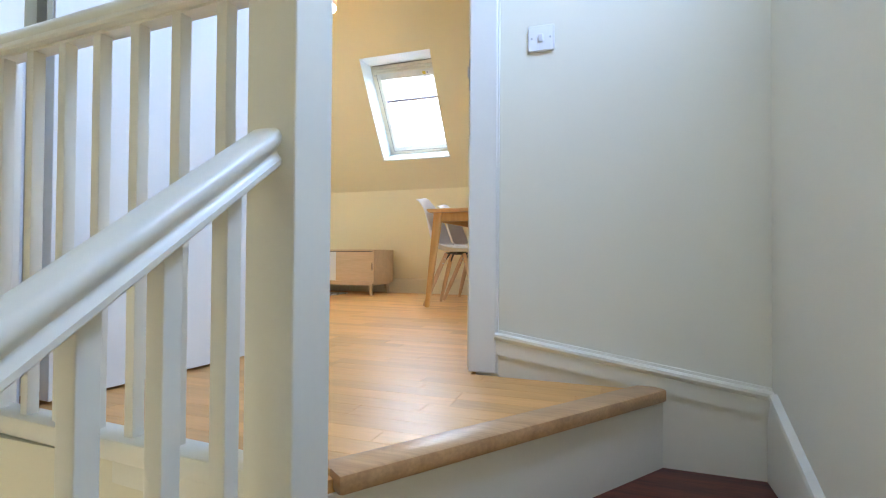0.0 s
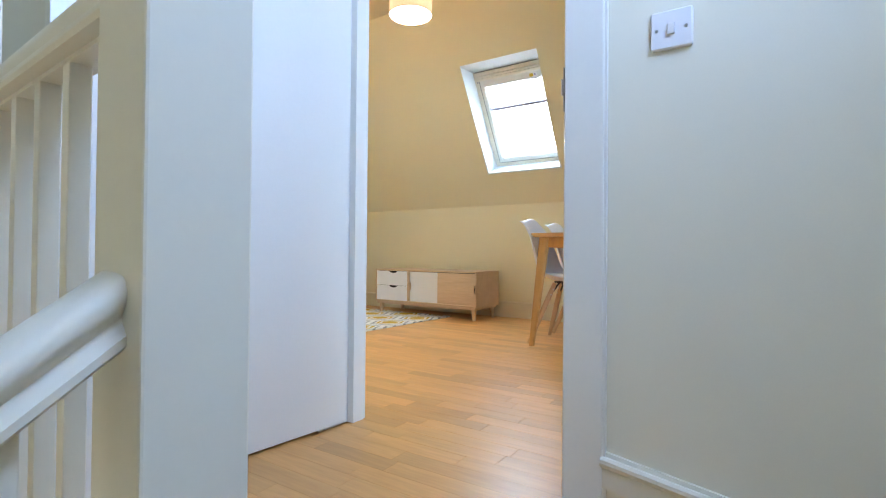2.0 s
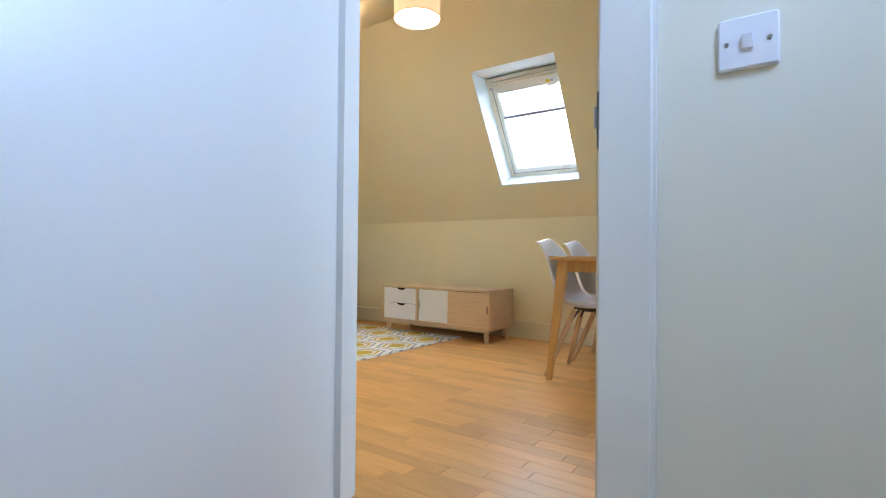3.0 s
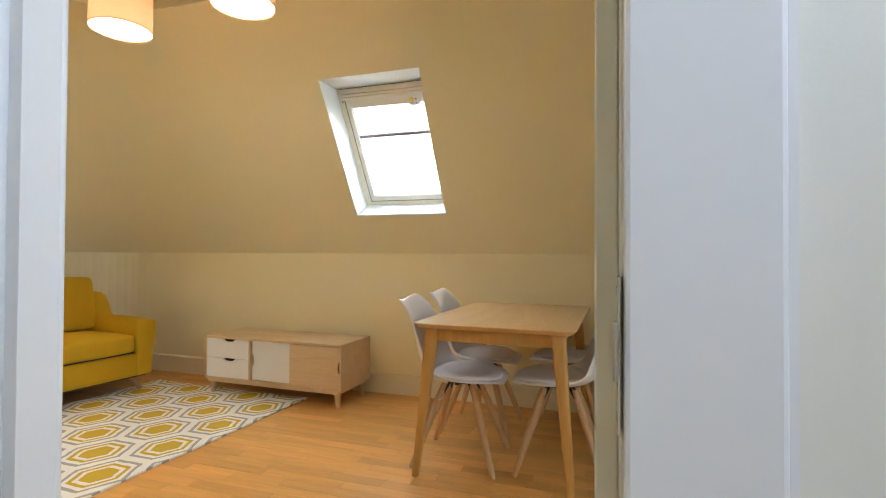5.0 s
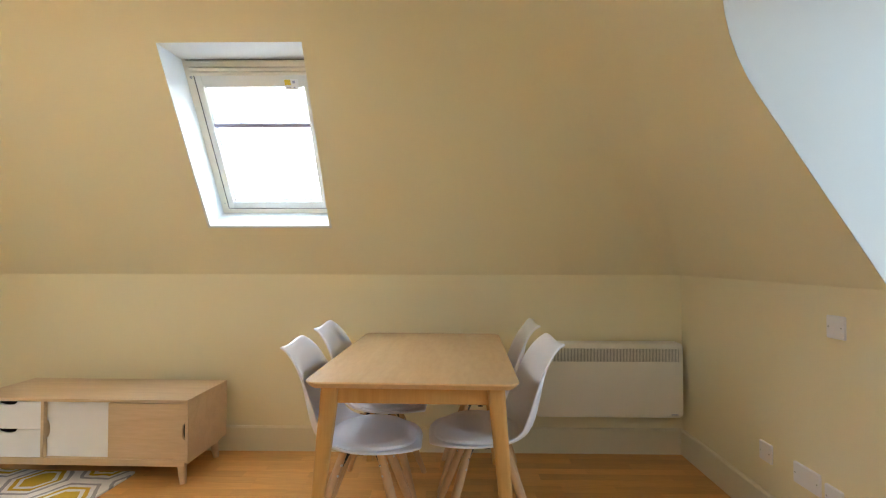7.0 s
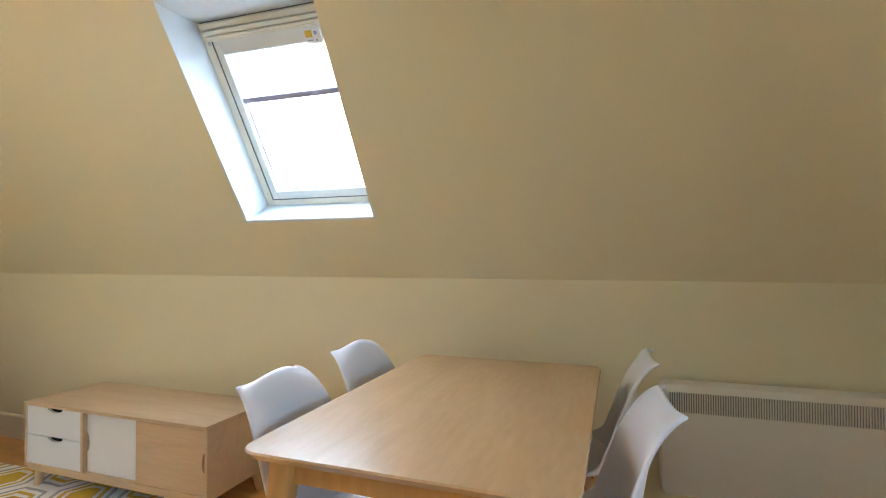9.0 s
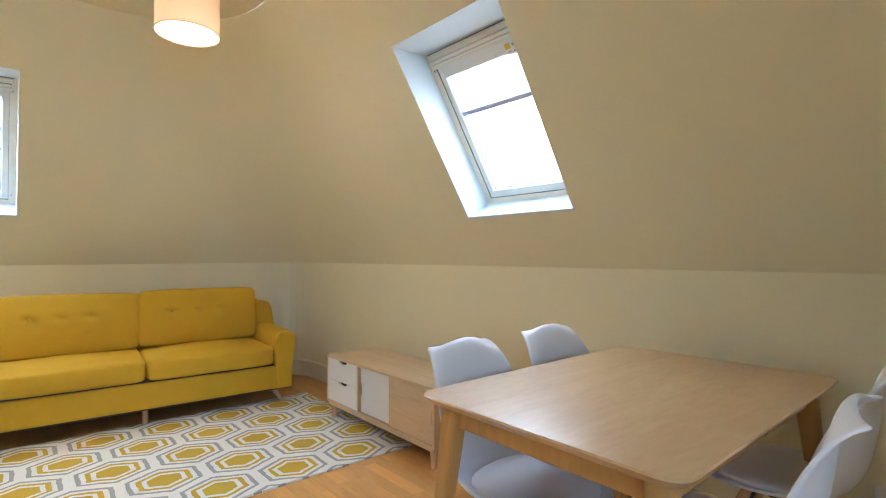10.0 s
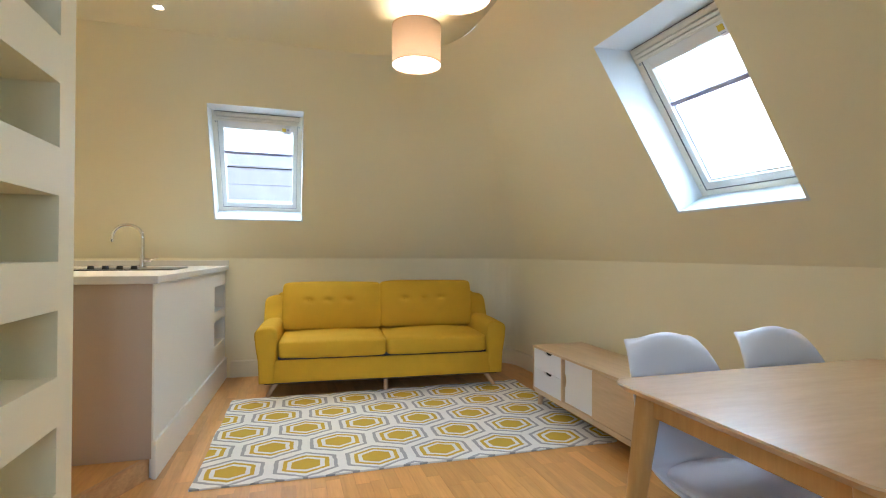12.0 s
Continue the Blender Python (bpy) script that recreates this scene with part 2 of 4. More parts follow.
PALE_OAK = wood("pale_oak_laminate", (0.74, 0.55, 0.36), (0.61, 0.435, 0.265), 0.42, 'X', 0.8, fine=0.42)
CHAIR_LEG = wood("pale_beech", (0.62, 0.39, 0.21), (0.52, 0.31, 0.155), 0.45, 'Z', fine=0.45)
RUG = rug_material()
GLASS = clear_glass()
SHADE = cloth("beige_linen_shade", (0.60, 0.44, 0.30), 0.13)
BLIND = cloth("white_blind_cloth", (0.85, 0.85, 0.83), 0.65)
DIFFUSER = glowing("lit_diffuser", (1.0, 0.91, 0.76), 12.0)
SKY_WHITE = glowing("bright_overcast_sky", (0.90, 0.95, 1.0), 3.2)
LED = glowing("lit_downlight", (1.0, 0.85, 0.6), 14.0)


# ---- mesh helpers ----
def box(bm, lo, hi, bevel=0.0, m=None):
    lo, hi = Vector(lo), Vector(hi)
    r = bmesh.ops.create_cube(bm, size=1)
    bmesh.ops.transform(bm, matrix=Matrix.Translation((lo + hi) / 2) @ Matrix.Diagonal((*(hi - lo), 1)), verts=r["verts"])
    if bevel:
        edges = list({e for v in r["verts"] for e in v.link_edges})
        out = bmesh.ops.bevel(bm, geom=edges, offset=bevel, segments=2, profile=0.5, affect='EDGES')
        if m is not None:
            bmesh.ops.transform(bm, matrix=m, verts=list({v for f in out["faces"] for v in f.verts} | {v for v in r["verts"] if v.is_valid}))
    elif m is not None:
        bmesh.ops.transform(bm, matrix=m, verts=r["verts"])
    return bm


def boxes(*items, bevel=0.0):
    bm = bmesh.new()
    for lo, hi in items:
        box(bm, lo, hi, bevel)
    return bm


def prism(points, lo, hi, bevel=0.0):
    """A flat outline (x, y) drawn up from lo to hi."""
    bm = bmesh.new()
    low = [bm.verts.new((x, y, lo)) for x, y in points]
    high = [bm.verts.new((x, y, hi)) for x, y in points]
    bm.faces.new(low[::-1]), bm.faces.new(high)
    for i in range(len(points)):
        j = (i + 1) % len(points)
        bm.faces.new((low[i], low[j], high[j], high[i]))
    bmesh.ops.recalc_face_normals(bm, faces=bm.faces)
    if bevel:
        bmesh.ops.bevel(bm, geom=list(bm.edges), offset=bevel, segments=2, profile=0.5, affect='EDGES')
    return bm


def sweep(bm, section, path, up=(0, 0, 1), closed=False):
    """Draw a closed section (sideways, upwards) along a path of points."""
    path, rings = [Vector(p) for p in path], []
    for i, p in enumerate(path):
        d = (path[min(i + 1, len(path) - 1)] - path[max(i - 1, 0)]).normalized()
        side = d.cross(Vector(up)).normalized()
        top = side.cross(d)
        rings.append([bm.verts.new(p + side * a + top * b) for a, b in section])
    for r, s in zip(rings, rings[1:]):
        for i in range(len(section)):
            j = (i + 1) % len(section)
            bm.faces.new((r[i], r[j], s[j], s[i]))
    bm.faces.new(rings[0][::-1]), bm.faces.new(rings[-1])
    bmesh.ops.recalc_face_normals(bm, faces=bm.faces)
    return bm


def taper(bm, a, b, ra, rb, sides=12, flat=False):
    """A round or square bar from a to b with two radii."""
    a, b = Vector(a), Vector(b)
    n = 4 if flat else sides
    q = (b - a).to_track_quat('Z', 'Y') if not flat else Matrix.Identity(3).to_quaternion()
    turn = math.pi / 4 if flat else 0
    rings = []
    for c, r in ((a, ra), (b, rb)):
        rings.append([bm.verts.new(c + q @ Vector((r * math.cos(turn + 2 * math.pi * i / n), r * math.sin(turn + 2 * math.pi * i / n), 0))) for i in range(n)])
    for i in range(n):
        j = (i + 1) % n
        bm.faces.new((rings[0][i], rings[0][j], rings[1][j], rings[1][i]))
    bm.faces.new(rings[0][::-1]), bm.faces.new(rings[1])
    bmesh.ops.recalc_face_normals(bm, faces=bm.faces)
    return bm


def grid(bm, rows, closed=False):
    """A sheet through rows of points."""
    vs = [[bm.verts.new(p) for p in row] for row in rows]
    for r, s in zip(vs, vs[1:]):
        n = len(r)
        for i in range(n if closed else n - 1):
            j = (i + 1) % n
            bm.faces.new((r[i], r[j], s[j], s[i]))
    return vs


def mesh_from(name, bm, mat, smooth=False):
    me = bpy.data.meshes.new(name)
    bm.to_mesh(me)
    bm.free()
    me.materials.append(mat)
    if smooth:
        for p in me.polygons:
            p.use_smooth = True
        me.set_sharp_from_angle(angle=radians(40))
    return me


def structure(name, bm, mat, label, smooth=False, solid=0.0):
    ob = new(name, mesh_from(name, bm, mat, smooth))
    if solid:
        mod = ob.modifiers.new("thickness", 'SOLIDIFY')
        mod.thickness, mod.offset, mod.use_rim = abs(solid), (1 if solid > 0 else -1), False
    return tagged(ob, label, name.split("_")[0], kind="structure")


def part(name, bm, mat, parent, label="", smooth=False):
    ob = new(name, mesh_from(name, bm, mat, smooth))
    ob.parent = parent
    if label:
        ob["label"] = label
    return ob


def thing(name, label, category, group="", m=None):
    ob = new(name)
    ob.empty_display_size = 0.1
    if m is not None:
        ob.matrix_world = m
    return tagged(ob, label, category, group)


def join(*bms):
    out = bmesh.new()
    for b in bms:
        me = bpy.data.meshes.new("tmp")
        b.to_mesh(me)
        out.from_mesh(me)
        b.free()
        bpy.data.meshes.remove(me)
    return out


# ---- the large structure: the attic room ----
def north(z):
    return NY - max(0, z - KNEE) / SLOPE


def west(z):
    return WX + max(0, z - KNEE) / SLOPE


def east(z):
    return EX - max(0, z - KNEE) / SLOPE


def blend(z, low, high):
    return low + (high - low) * (z - KNEE) / (TOP - KNEE)


def r_nw(z):
    return blend(z, 0.40, 0.75)


def r_ne(z):
    return blend(z, 0.03, 0.55)


def slope_point(side, along, z, off=0.0):
    """A point on a sloping ceiling: along the wall, at height z, moved outwards by off."""
    c = off * SLOPE / math.hypot(1, SLOPE), off / math.hypot(1, SLOPE)
    if side == "north":
        return Vector((along, north(z) + c[0], z + c[1]))
    return Vector((west(z) - c[0], along, z + c[1]))


def holed(side, lo_a, lo_b, hi_a, hi_b, hole):
    """A sloping panel from the low wall to the flat ceiling, with a hole for a roof window (along, along, z, z)."""
    bm = bmesh.new()
    a, b, z0, z1 = hole
    f = [(z - KNEE) / (TOP - KNEE) for z in LEVELS]
    left = [bm.verts.new(slope_point(side, lo_a + (hi_a - lo_a) * k, z)) for k, z in zip(f, LEVELS)]
    right = [bm.verts.new(slope_point(side, lo_b + (hi_b - lo_b) * k, z)) for k, z in zip(f, LEVELS)]
    h = [bm.verts.new(slope_point(side, *q)) for q in ((a, z0), (b, z0), (b, z1), (a, z1))]
    bm.faces.new((left[0], right[0], h[1], h[0])), bm.faces.new((right[-1], left[-1], h[3], h[2]))
    bm.faces.new([h[1]] + right + [h[2]]), bm.faces.new([h[3]] + left[::-1] + [h[0]])
    return bm


HOLE_N = (-1.753, -1.042, 1.393, 2.245)
HOLE_W = (2.515, 3.235, 1.452, 2.305)
CHEEK, ARCH_Z, ARCH_R = 3.945, 1.74, 0.40      # the dormer's opening: its side, and where its head rounds over
HEAD = ARCH_Z + ARCH_R
ARCH_LEVELS = [KNEE + (ARCH_Z - KNEE) * i / 4 for i in range(5)] + [ARCH_Z + ARCH_R * math.sin(radians(9 * i)) for i in range(1, 11)]
LEVELS = ARCH_LEVELS + [HEAD + (TOP - HEAD) * i / 4 for i in range(1, 5)]
S_END = 0.85


def corner(centre, r, start, z_of):
    """The rounded corner between two sloping ceilings."""
    bm = bmesh.new()
    rows = []
    for z in LEVELS:
        cx, cy = centre(z)
        rows.append([(cx + r(z) * math.cos(radians(start + 90 * i / 32)), cy + r(z) * math.sin(radians(start + 90 * i / 32)), z) for i in range(33)])
    grid(bm, rows)
    return bm


def outwards(bm, inside=(-1.7, 3.5, 1.2)):
    bmesh.ops.recalc_face_normals(bm, faces=bm.faces)
    f = max(bm.faces, key=lambda q: q.calc_area())
    if (f.calc_center_median() - Vector(inside)).dot(f.normal) < 0:
        bmesh.ops.reverse_faces(bm, faces=bm.faces)
    return bm


def cheek_y(z):
    if z <= ARCH_Z:
        return CHEEK
    s = min(1.0, (z - ARCH_Z) / ARCH_R)
    return CHEEK - 0.42 * (1 - math.sqrt(max(0, 1 - s * s)))


# all the slopes with their rounded corners, one plastered skin
slope_n = holed("north", WX + r_nw(KNEE), EX - r_ne(KNEE), west(TOP) + r_nw(TOP), east(TOP) - r_ne(TOP), HOLE_N)
slope_w = holed("west", S_END, NY - r_nw(KNEE), S_END, north(TOP) - r_nw(TOP), HOLE_W)
slope_e = bmesh.new()
grid(slope_e, [[(east(z), cheek_y(z) + 0.002, z), (east(z), north(z) - r_ne(z), z)] for z in ARCH_LEVELS])
grid(slope_e, [[(east(z), WALL_N, z), (east(z), cheek_y(HEAD) + 0.002, z), (east(z), north(z) - r_ne(z), z)] for z in LEVELS if z > HEAD - 1e-6])
corner_w = corner(lambda z: (west(z) + r_nw(z), north(z) - r_nw(z)), r_nw, 90, None)
corner_e = corner(lambda z: (east(z) - r_ne(z), north(z) - r_ne(z)), r_ne, 0, None)
skin = join(slope_n, slope_w, slope_e, corner_w, corner_e)
bmesh.ops.remove_doubles(skin, verts=skin.verts, dist=0.0005)
structure("wall_slope", outwards(skin), CREAM, "cream painted sloping attic ceiling with softly rounded corners", True, 0.012)
bm = bmesh.new()
line = [(0.0, CHEEK)] + [(z, cheek_y(z)) for z in ARCH_LEVELS] + [(HEAD, WALL_N)]
grid(bm, [[(EX + 0.0005 if z < KNEE else east(z) + 0.0005, y, z), (2.9, y, z)] for z, y in line])
structure("wall_dormer", outwards(bm, (1.6, 3.2, 1.2)), DORMER_WHITE, "white painted dormer cheek and curved head", True, 0.012)

# flat ceiling of the room, within the slopes
pts = [(west(TOP), S_END), (east(TOP), S_END), (east(TOP), north(TOP) - r_ne(TOP))]
pts += [(east(TOP) - r_ne(TOP) * (1 - math.cos(radians(a))), north(TOP) - r_ne(TOP) * (1 - math.sin(radians(a)))) for a in range(9, 91, 9)]
pts += [(west(TOP) + r_nw(TOP) * (1 - math.sin(radians(a))), north(TOP) - r_nw(TOP) * (1 - math.cos(radians(a)))) for a in range(0, 91, 9)]
structure("ceiling", prism(pts, TOP, TOP + 0.1), CREAM, "flat cream painted attic ceiling")

# low walls
arc = [(WX + 0.40 - 0.40 * math.cos(radians(a)), NY - 0.40 + 0.40 * math.sin(radians(a))) for a in range(0, 91, 9)]
outer = [(WX + 0.40 - 0.50 * math.cos(radians(a)), NY - 0.40 + 0.50 * math.sin(radians(a))) for a in range(90, -1, -9)]
structure("wall_north", prism(arc + [(EX, NY), (EX + 0.1, NY), (EX + 0.1, NY + 0.1)] + outer, -0.1, KNEE), CREAM, "low cream painted attic wall with a curved corner")
structure("wall_west", boxes(((WX - 0.1, S_END, -0.1), (WX, NY - 0.4, KNEE))), CREAM, "low cream painted attic wall behind the sofa")
structure("wall_east", boxes(((EX, CHEEK + 0.002, -0.1), (EX + 0.1, NY, KNEE))), CREAM, "low cream painted attic wall with sockets")
structure("wall_dormer_front", boxes(((2.9, 2.2, -0.1), (3.0, 4.1, 0.85)), ((2.9, 2.2, 0.85), (3.0, 2.39, 2.5)), ((2.9, 3.2, 0.85), (3.0, 4.1, 2.5)), ((2.9, 2.39, 2.05), (3.0, 3.2, 2.5))), WHITE_WALL, "white dormer wall round its window")

# door wall with the doorway and the shelf niches
NICHE_X, NICHE_END = (-1.51, -1.03), -1.635
wall = bmesh.new()
box(wall, (DOOR_R + 0.025, WALL_S, -0.4), (3.0, WALL_N, TOP))
box(wall, (DOOR_L - 0.056, WALL_S, 2.06), (DOOR_R + 0.025, WALL_N, TOP))
structure("wall_south", wall, PALE_CREAM, "pale cream plaster wall with a doorway and a light switch")
wall = bmesh.new()
box(wall, (NICHE_X[1], WALL_S, -0.1), (DOOR_L - 0.056, WALL_N, TOP))
box(wall, (NICHE_END, WALL_S - 0.05, -0.1), (NICHE_X[0], WALL_N, TOP))
box(wall, (NICHE_X[0], WALL_S - 0.05, -0.1), (NICHE_X[1], WALL_S - 0.03, TOP))
niches = [(0.335, 0.56), (0.728, 0.954), (1.119, 1.344), (1.507, 1.727), (1.889, 2.11)]
zz = [-0.1] + [q for n2 in niches for q in n2] + [TOP]
for a, b in zip(zz[0::2], zz[1::2]):
    box(wall, (NICHE_X[0], WALL_S - 0.03, a), (NICHE_X[1], WALL_N, b))
structure("wall_niches", wall, CREAM, "cream plaster wall with a column of shelf niches")


# ---- hall, landing and stair ----
HALL_X, STUB_Y = 0.95, 1.50
structure("wall_stair", boxes(((HALL_X, -1.6, -3.0), (HALL_X + 0.1, WALL_S, 1.80)), ((HALL_X, -1.6, 1.80), (HALL_X + 0.1, 1.06, TOP)), ((HALL_X, 1.82, 1.80), (HALL_X + 0.1, WALL_S, TOP)), ((HALL_X, 1.06, 2.50), (HALL_X + 0.1, 1.82, TOP))), PALE_CREAM, "pale cream plaster wall with a high window beside the winding stair")
structure("wall_hall_stub", boxes(((-1.7, STUB_Y, -0.4), (-1.0, 2.16, TOP))), WHITE_WALL, "white plaster wall behind the open door")
# unseen west and south closing walls, coloured cream to warm the bounced light
structure("wall_hall_west", boxes(((-1.8, -1.6, -3.0), (-1.7, 2.16, TOP))), CREAM, "unseen closing hall wall, cream to bounce warm light")
structure("wall_hall_south", boxes(((-1.8, -1.7, -3.0), (HALL_X + 0.1, -1.6, TOP))), CREAM, "unseen closing hall wall, cream to bounce warm light")
structure("ceiling_hall", boxes(((-1.8, -1.7, TOP), (1.05, 2.215, TOP + 0.1))), WHITE_WALL, "white hall ceiling")
structure("wall_kitchen_south", boxes(((WX - 0.1, S_END - 0.1, -0.1), (-1.0, S_END, TOP + 0.1))), CREAM, "plain cream kitchen wall")
structure("wall_kitchen_east", boxes(((-1.75, S_END, -0.1), (-1.64, WALL_S - 0.06, TOP))), CREAM, "plain cream kitchen wall")
structure("parapet_hall", boxes(((-1.7, 1.33, -0.4), (-0.92, 1.44, 0.985)), bevel=0.02), GLOSS, "white rounded half-height wall at the landing")
structure("floor_below", boxes(((-1.8, -1.7, -3.1), (1.05, 2.2, -3.0))), STAIRWOOD, "dark floor at the foot of the stair")

# base of the floor, under the wooden strips
N0, N1 = Vector((0.069, 1.337)), Vector((0.660, 2.160))      # front of the landing's nosing
sub = join(boxes(((WX, WALL_S, -0.2), (2.9, NY, -0.012))), boxes(((WX, S_END, -0.2), (-1.64, WALL_S, -0.012))),
           prism([(-1.0, 1.305), (0.03, 1.305), (N0.x - 0.02, N0.y + 0.02), (N1.x - 0.03, N1.y + 0.02), (N1.x - 0.03, WALL_S), (-1.0, WALL_S)], -0.2, -0.012))
floor = structure("floor", sub, FLOOR_WOOD, "honey oak strip floor, satin varnished")

# landing edge: nosing, riser, fascia and winders
d = (N1 - N0).normalized()
nrm = Vector((d.y, -d.x))
RISE = 0.215


def wedge(a, b, depth, lo, hi, bevel=0.0):
    p, q = Vector(a), Vector(b)
    k = (q - p).normalized()
    o = Vector((-k.y, k.x)) * depth
    return prism([tuple(p), tuple(q), tuple(q + o), tuple(p + o)], lo, hi, bevel)


stair = thing("staircase", "white painted winding stair with red-brown wooden treads", "staircase")
end = N1 + d * 0.03
part("nosing", wedge(N0 + d * 0.015, end, 0.085, -0.036, 0.003, 0.009), NOSING, stair, "rounded honey oak nosing", True)
part("riser", wedge(N0 - nrm * 0.022, end - nrm * 0.022 + d * 0.03, 0.03, -0.26, -0.036), IVORY, stair, "cream painted riser")
w1 = [tuple(N0 - nrm * 0.03), (0.08, 1.21), (HALL_X, 1.62), (HALL_X, WALL_S), (N1.x - 0.02, WALL_S)]
part("winder", prism(w1, -0.262, -0.238, 0.004), STAIRWOOD, stair)
part("riser", wedge((0.07, 1.225), (HALL_X, 1.64), 0.02, -0.46, -0.262), IVORY, stair)
part("winder", prism([(0.08, 1.22), (0.08, 1.14), (HALL_X, 1.14), (HALL_X, 1.66)], -0.482, -0.458, 0.004), STAIRWOOD, stair)
for i in range(9):
    y, z = 1.16 - 0.25 * i, -0.482 - 0.2 * (i + 1)
    part("riser", boxes(((0.06, y - 0.02, z), (HALL_X, y, z + 0.2))), IVORY, stair)
    part("tread", boxes(((0.06, y - 0.27, z - 0.024), (HALL_X, y, z)), bevel=0.005), STAIRWOOD, stair)

fascia = structure("trim_landing_fascia", boxes(((-1.0, 1.268, -0.36), (-0.02, 1.308, -0.001))), TRIM, "cream painted board along the landing edge")


def moulded(width, height):
    """Section of a handrail: a broad rounded top, a hollow along each side and a thin lip below."""
    a = width / 2
    side = [(a * 0.90, 0), (a, height * 0.06), (a, height * 0.19), (a * 0.90, height * 0.25), (a * 0.76, height * 0.33), (a * 0.72, height * 0.42), (a * 0.80, height * 0.50), (a * 0.93, height * 0.58), (a * 0.99, height * 0.68), (a * 0.98, height * 0.80), (a * 0.88, height * 0.91), (a * 0.68, height * 0.98), (a * 0.30, height)]
    return side + [(-p, q) for p, q in side[::-1]]


NEWEL = pose(0.0285, 1.268, 0, 0, 0, -3.2)      # the newel post at the head of the stair; the landing's guard runs from it


def balustrade():
    """The landing guard: base rail, square balusters, rounded handrail and two newel posts."""
    b = thing("landing_balustrade", "white painted wooden balustrade with square balusters along the landing", "balustrade", m=NEWEL)
    base = boxes(((-0.84, -0.032, 0.0), (-0.048, 0.036, 0.042)), bevel=0.007)
    box(base, (-0.84, -0.022, -0.045), (-0.048, 0.030, -0.001), 0.003)
    part("base_rail", base, IVORY, b, smooth=True)
    r = bmesh.new()
    sec = [(0.029, 0), (0.033, 0.004), (0.033, 0.010), (0.030, 0.014), (0.032, 0.022), (0.030, 0.034), (0.022, 0.044), (0.008, 0.049)]
    sweep(r, sec + [(-p, q) for p, q in sec[::-1]], [(-0.84, 0.0, 0.836), (-0.047, 0.0, 0.836)])
    part("handrail", r, IVORY, b, smooth=True)
    part("fillet", boxes(((-0.84, -0.013, 0.830), (-0.048, 0.013, 0.8355))), IVORY, b)
    for i in range(7):
        x = -0.1425 - 0.1115 * i
        part("baluster", boxes(((x - 0.012, -0.012, 0.040), (x + 0.012, 0.012, 0.832)), bevel=0.0015), IVORY, b)
    for x in (0.0, -0.888):
        part("newel_post", boxes(((x - 0.0485, -0.0465, -0.62), (x + 0.0485, 0.0465, 1.12)), bevel=0.003), IVORY, b)
    return b


balustrade()


def stair_rail():
    """The sloping guard of the flight, which runs down from the newel post."""
    b = thing("stair_balustrade", "white painted sloping handrail with hollowed sides and square balusters", "balustrade")
    k, x, y0, z0 = 0.712, 0.0155, 1.2265, 0.531
    r = bmesh.new()
    sweep(r, moulded(0.066, 0.049), [(x, y0 + 0.034, z0 + k * 0.034), (x, -0.3, z0 + k * (-0.3 - y0))])
    part("handrail", r, IVORY, b, smooth=True)
    s = bmesh.new()
    sweep(s, [(-0.02, -0.24), (0.02, -0.24), (0.02, 0), (-0.02, 0)], [(x, 1.219, -0.28), (x, -0.3, -0.28 - k * 1.519)])
    part("string", s, IVORY, b)
    for i in range(11):
        y = 1.1465 - 0.100 * i
        z = z0 + k * (y - y0)
        part("baluster", boxes(((x - 0.016, y - 0.0135, z - 0.86), (x + 0.0125, y + 0.0135, z + 0.014)), bevel=0.0015), IVORY, b)
    return b


stair_rail()

# skirting with a moulded top that runs down beside the winders

def skirting(name, runs, height, mat, label, thick=0.016):
    bm = bmesh.new()
    for path in runs:
        sec = [(0, 0), (thick, 0), (thick, height - 0.012), (thick * 0.6, height - 0.003), (0, height)]
        sweep(bm, sec, path)
    return structure(name, bm, mat, label)


bm = bmesh.new()
sweep(bm, [(0, 0.040), (0.016, 0.040), (0.016, 0.086), (0.020, 0.090), (0.024, 0.098), (0.023, 0.106), (0.016, 0.111), (0.010, 0.1115), (0.008, 0.120), (0, 0.120)], [(0.137, 2.2148, 0.027), (HALL_X - 0.001, 2.2148, -0.097)])
wallrun = [(HALL_X - 0.0002, 2.2135, -0.092), (HALL_X - 0.0002, 1.72, -0.29), (HALL_X - 0.0002, 1.16, -0.60), (HALL_X - 0.0002, -1.5, -2.72)]
sweep(bm, [(0, -0.24), (0.014, -0.24), (0.014, 0.092), (0.020, 0.104), (0.018, 0.114), (0, 0.12)], wallrun)
structure("baseboard_stair", bm, IVORY, "cream gloss moulded skirting that runs down the stair")


def string_wedge():
    """The upper part of the board below the skirting, its top sloping with the skirting."""
    w = bmesh.new()
    pts = [(0.1626, -0.05), (HALL_X, -0.05), (HALL_X, -0.053), (0.1626, 0.066)]
    f, k = [w.verts.new((x, WALL_S - 0.008, z)) for x, z in pts], [w.verts.new((x, WALL_S - 0.0005, z)) for x, z in pts]
    w.faces.new(f), w.faces.new(k[::-1])
    for i in range(4):
        w.faces.new((f[(i + 1) % 4], f[i], k[i], k[(i + 1) % 4]))
    bmesh.ops.recalc_face_normals(w, faces=w.faces)
    return w


structure("trim_string", join(boxes(((0.1626, WALL_S - 0.008, -0.24), (HALL_X, WALL_S - 0.0005, -0.05))), string_wedge()), IVORY, "cream painted board under the stair skirting")


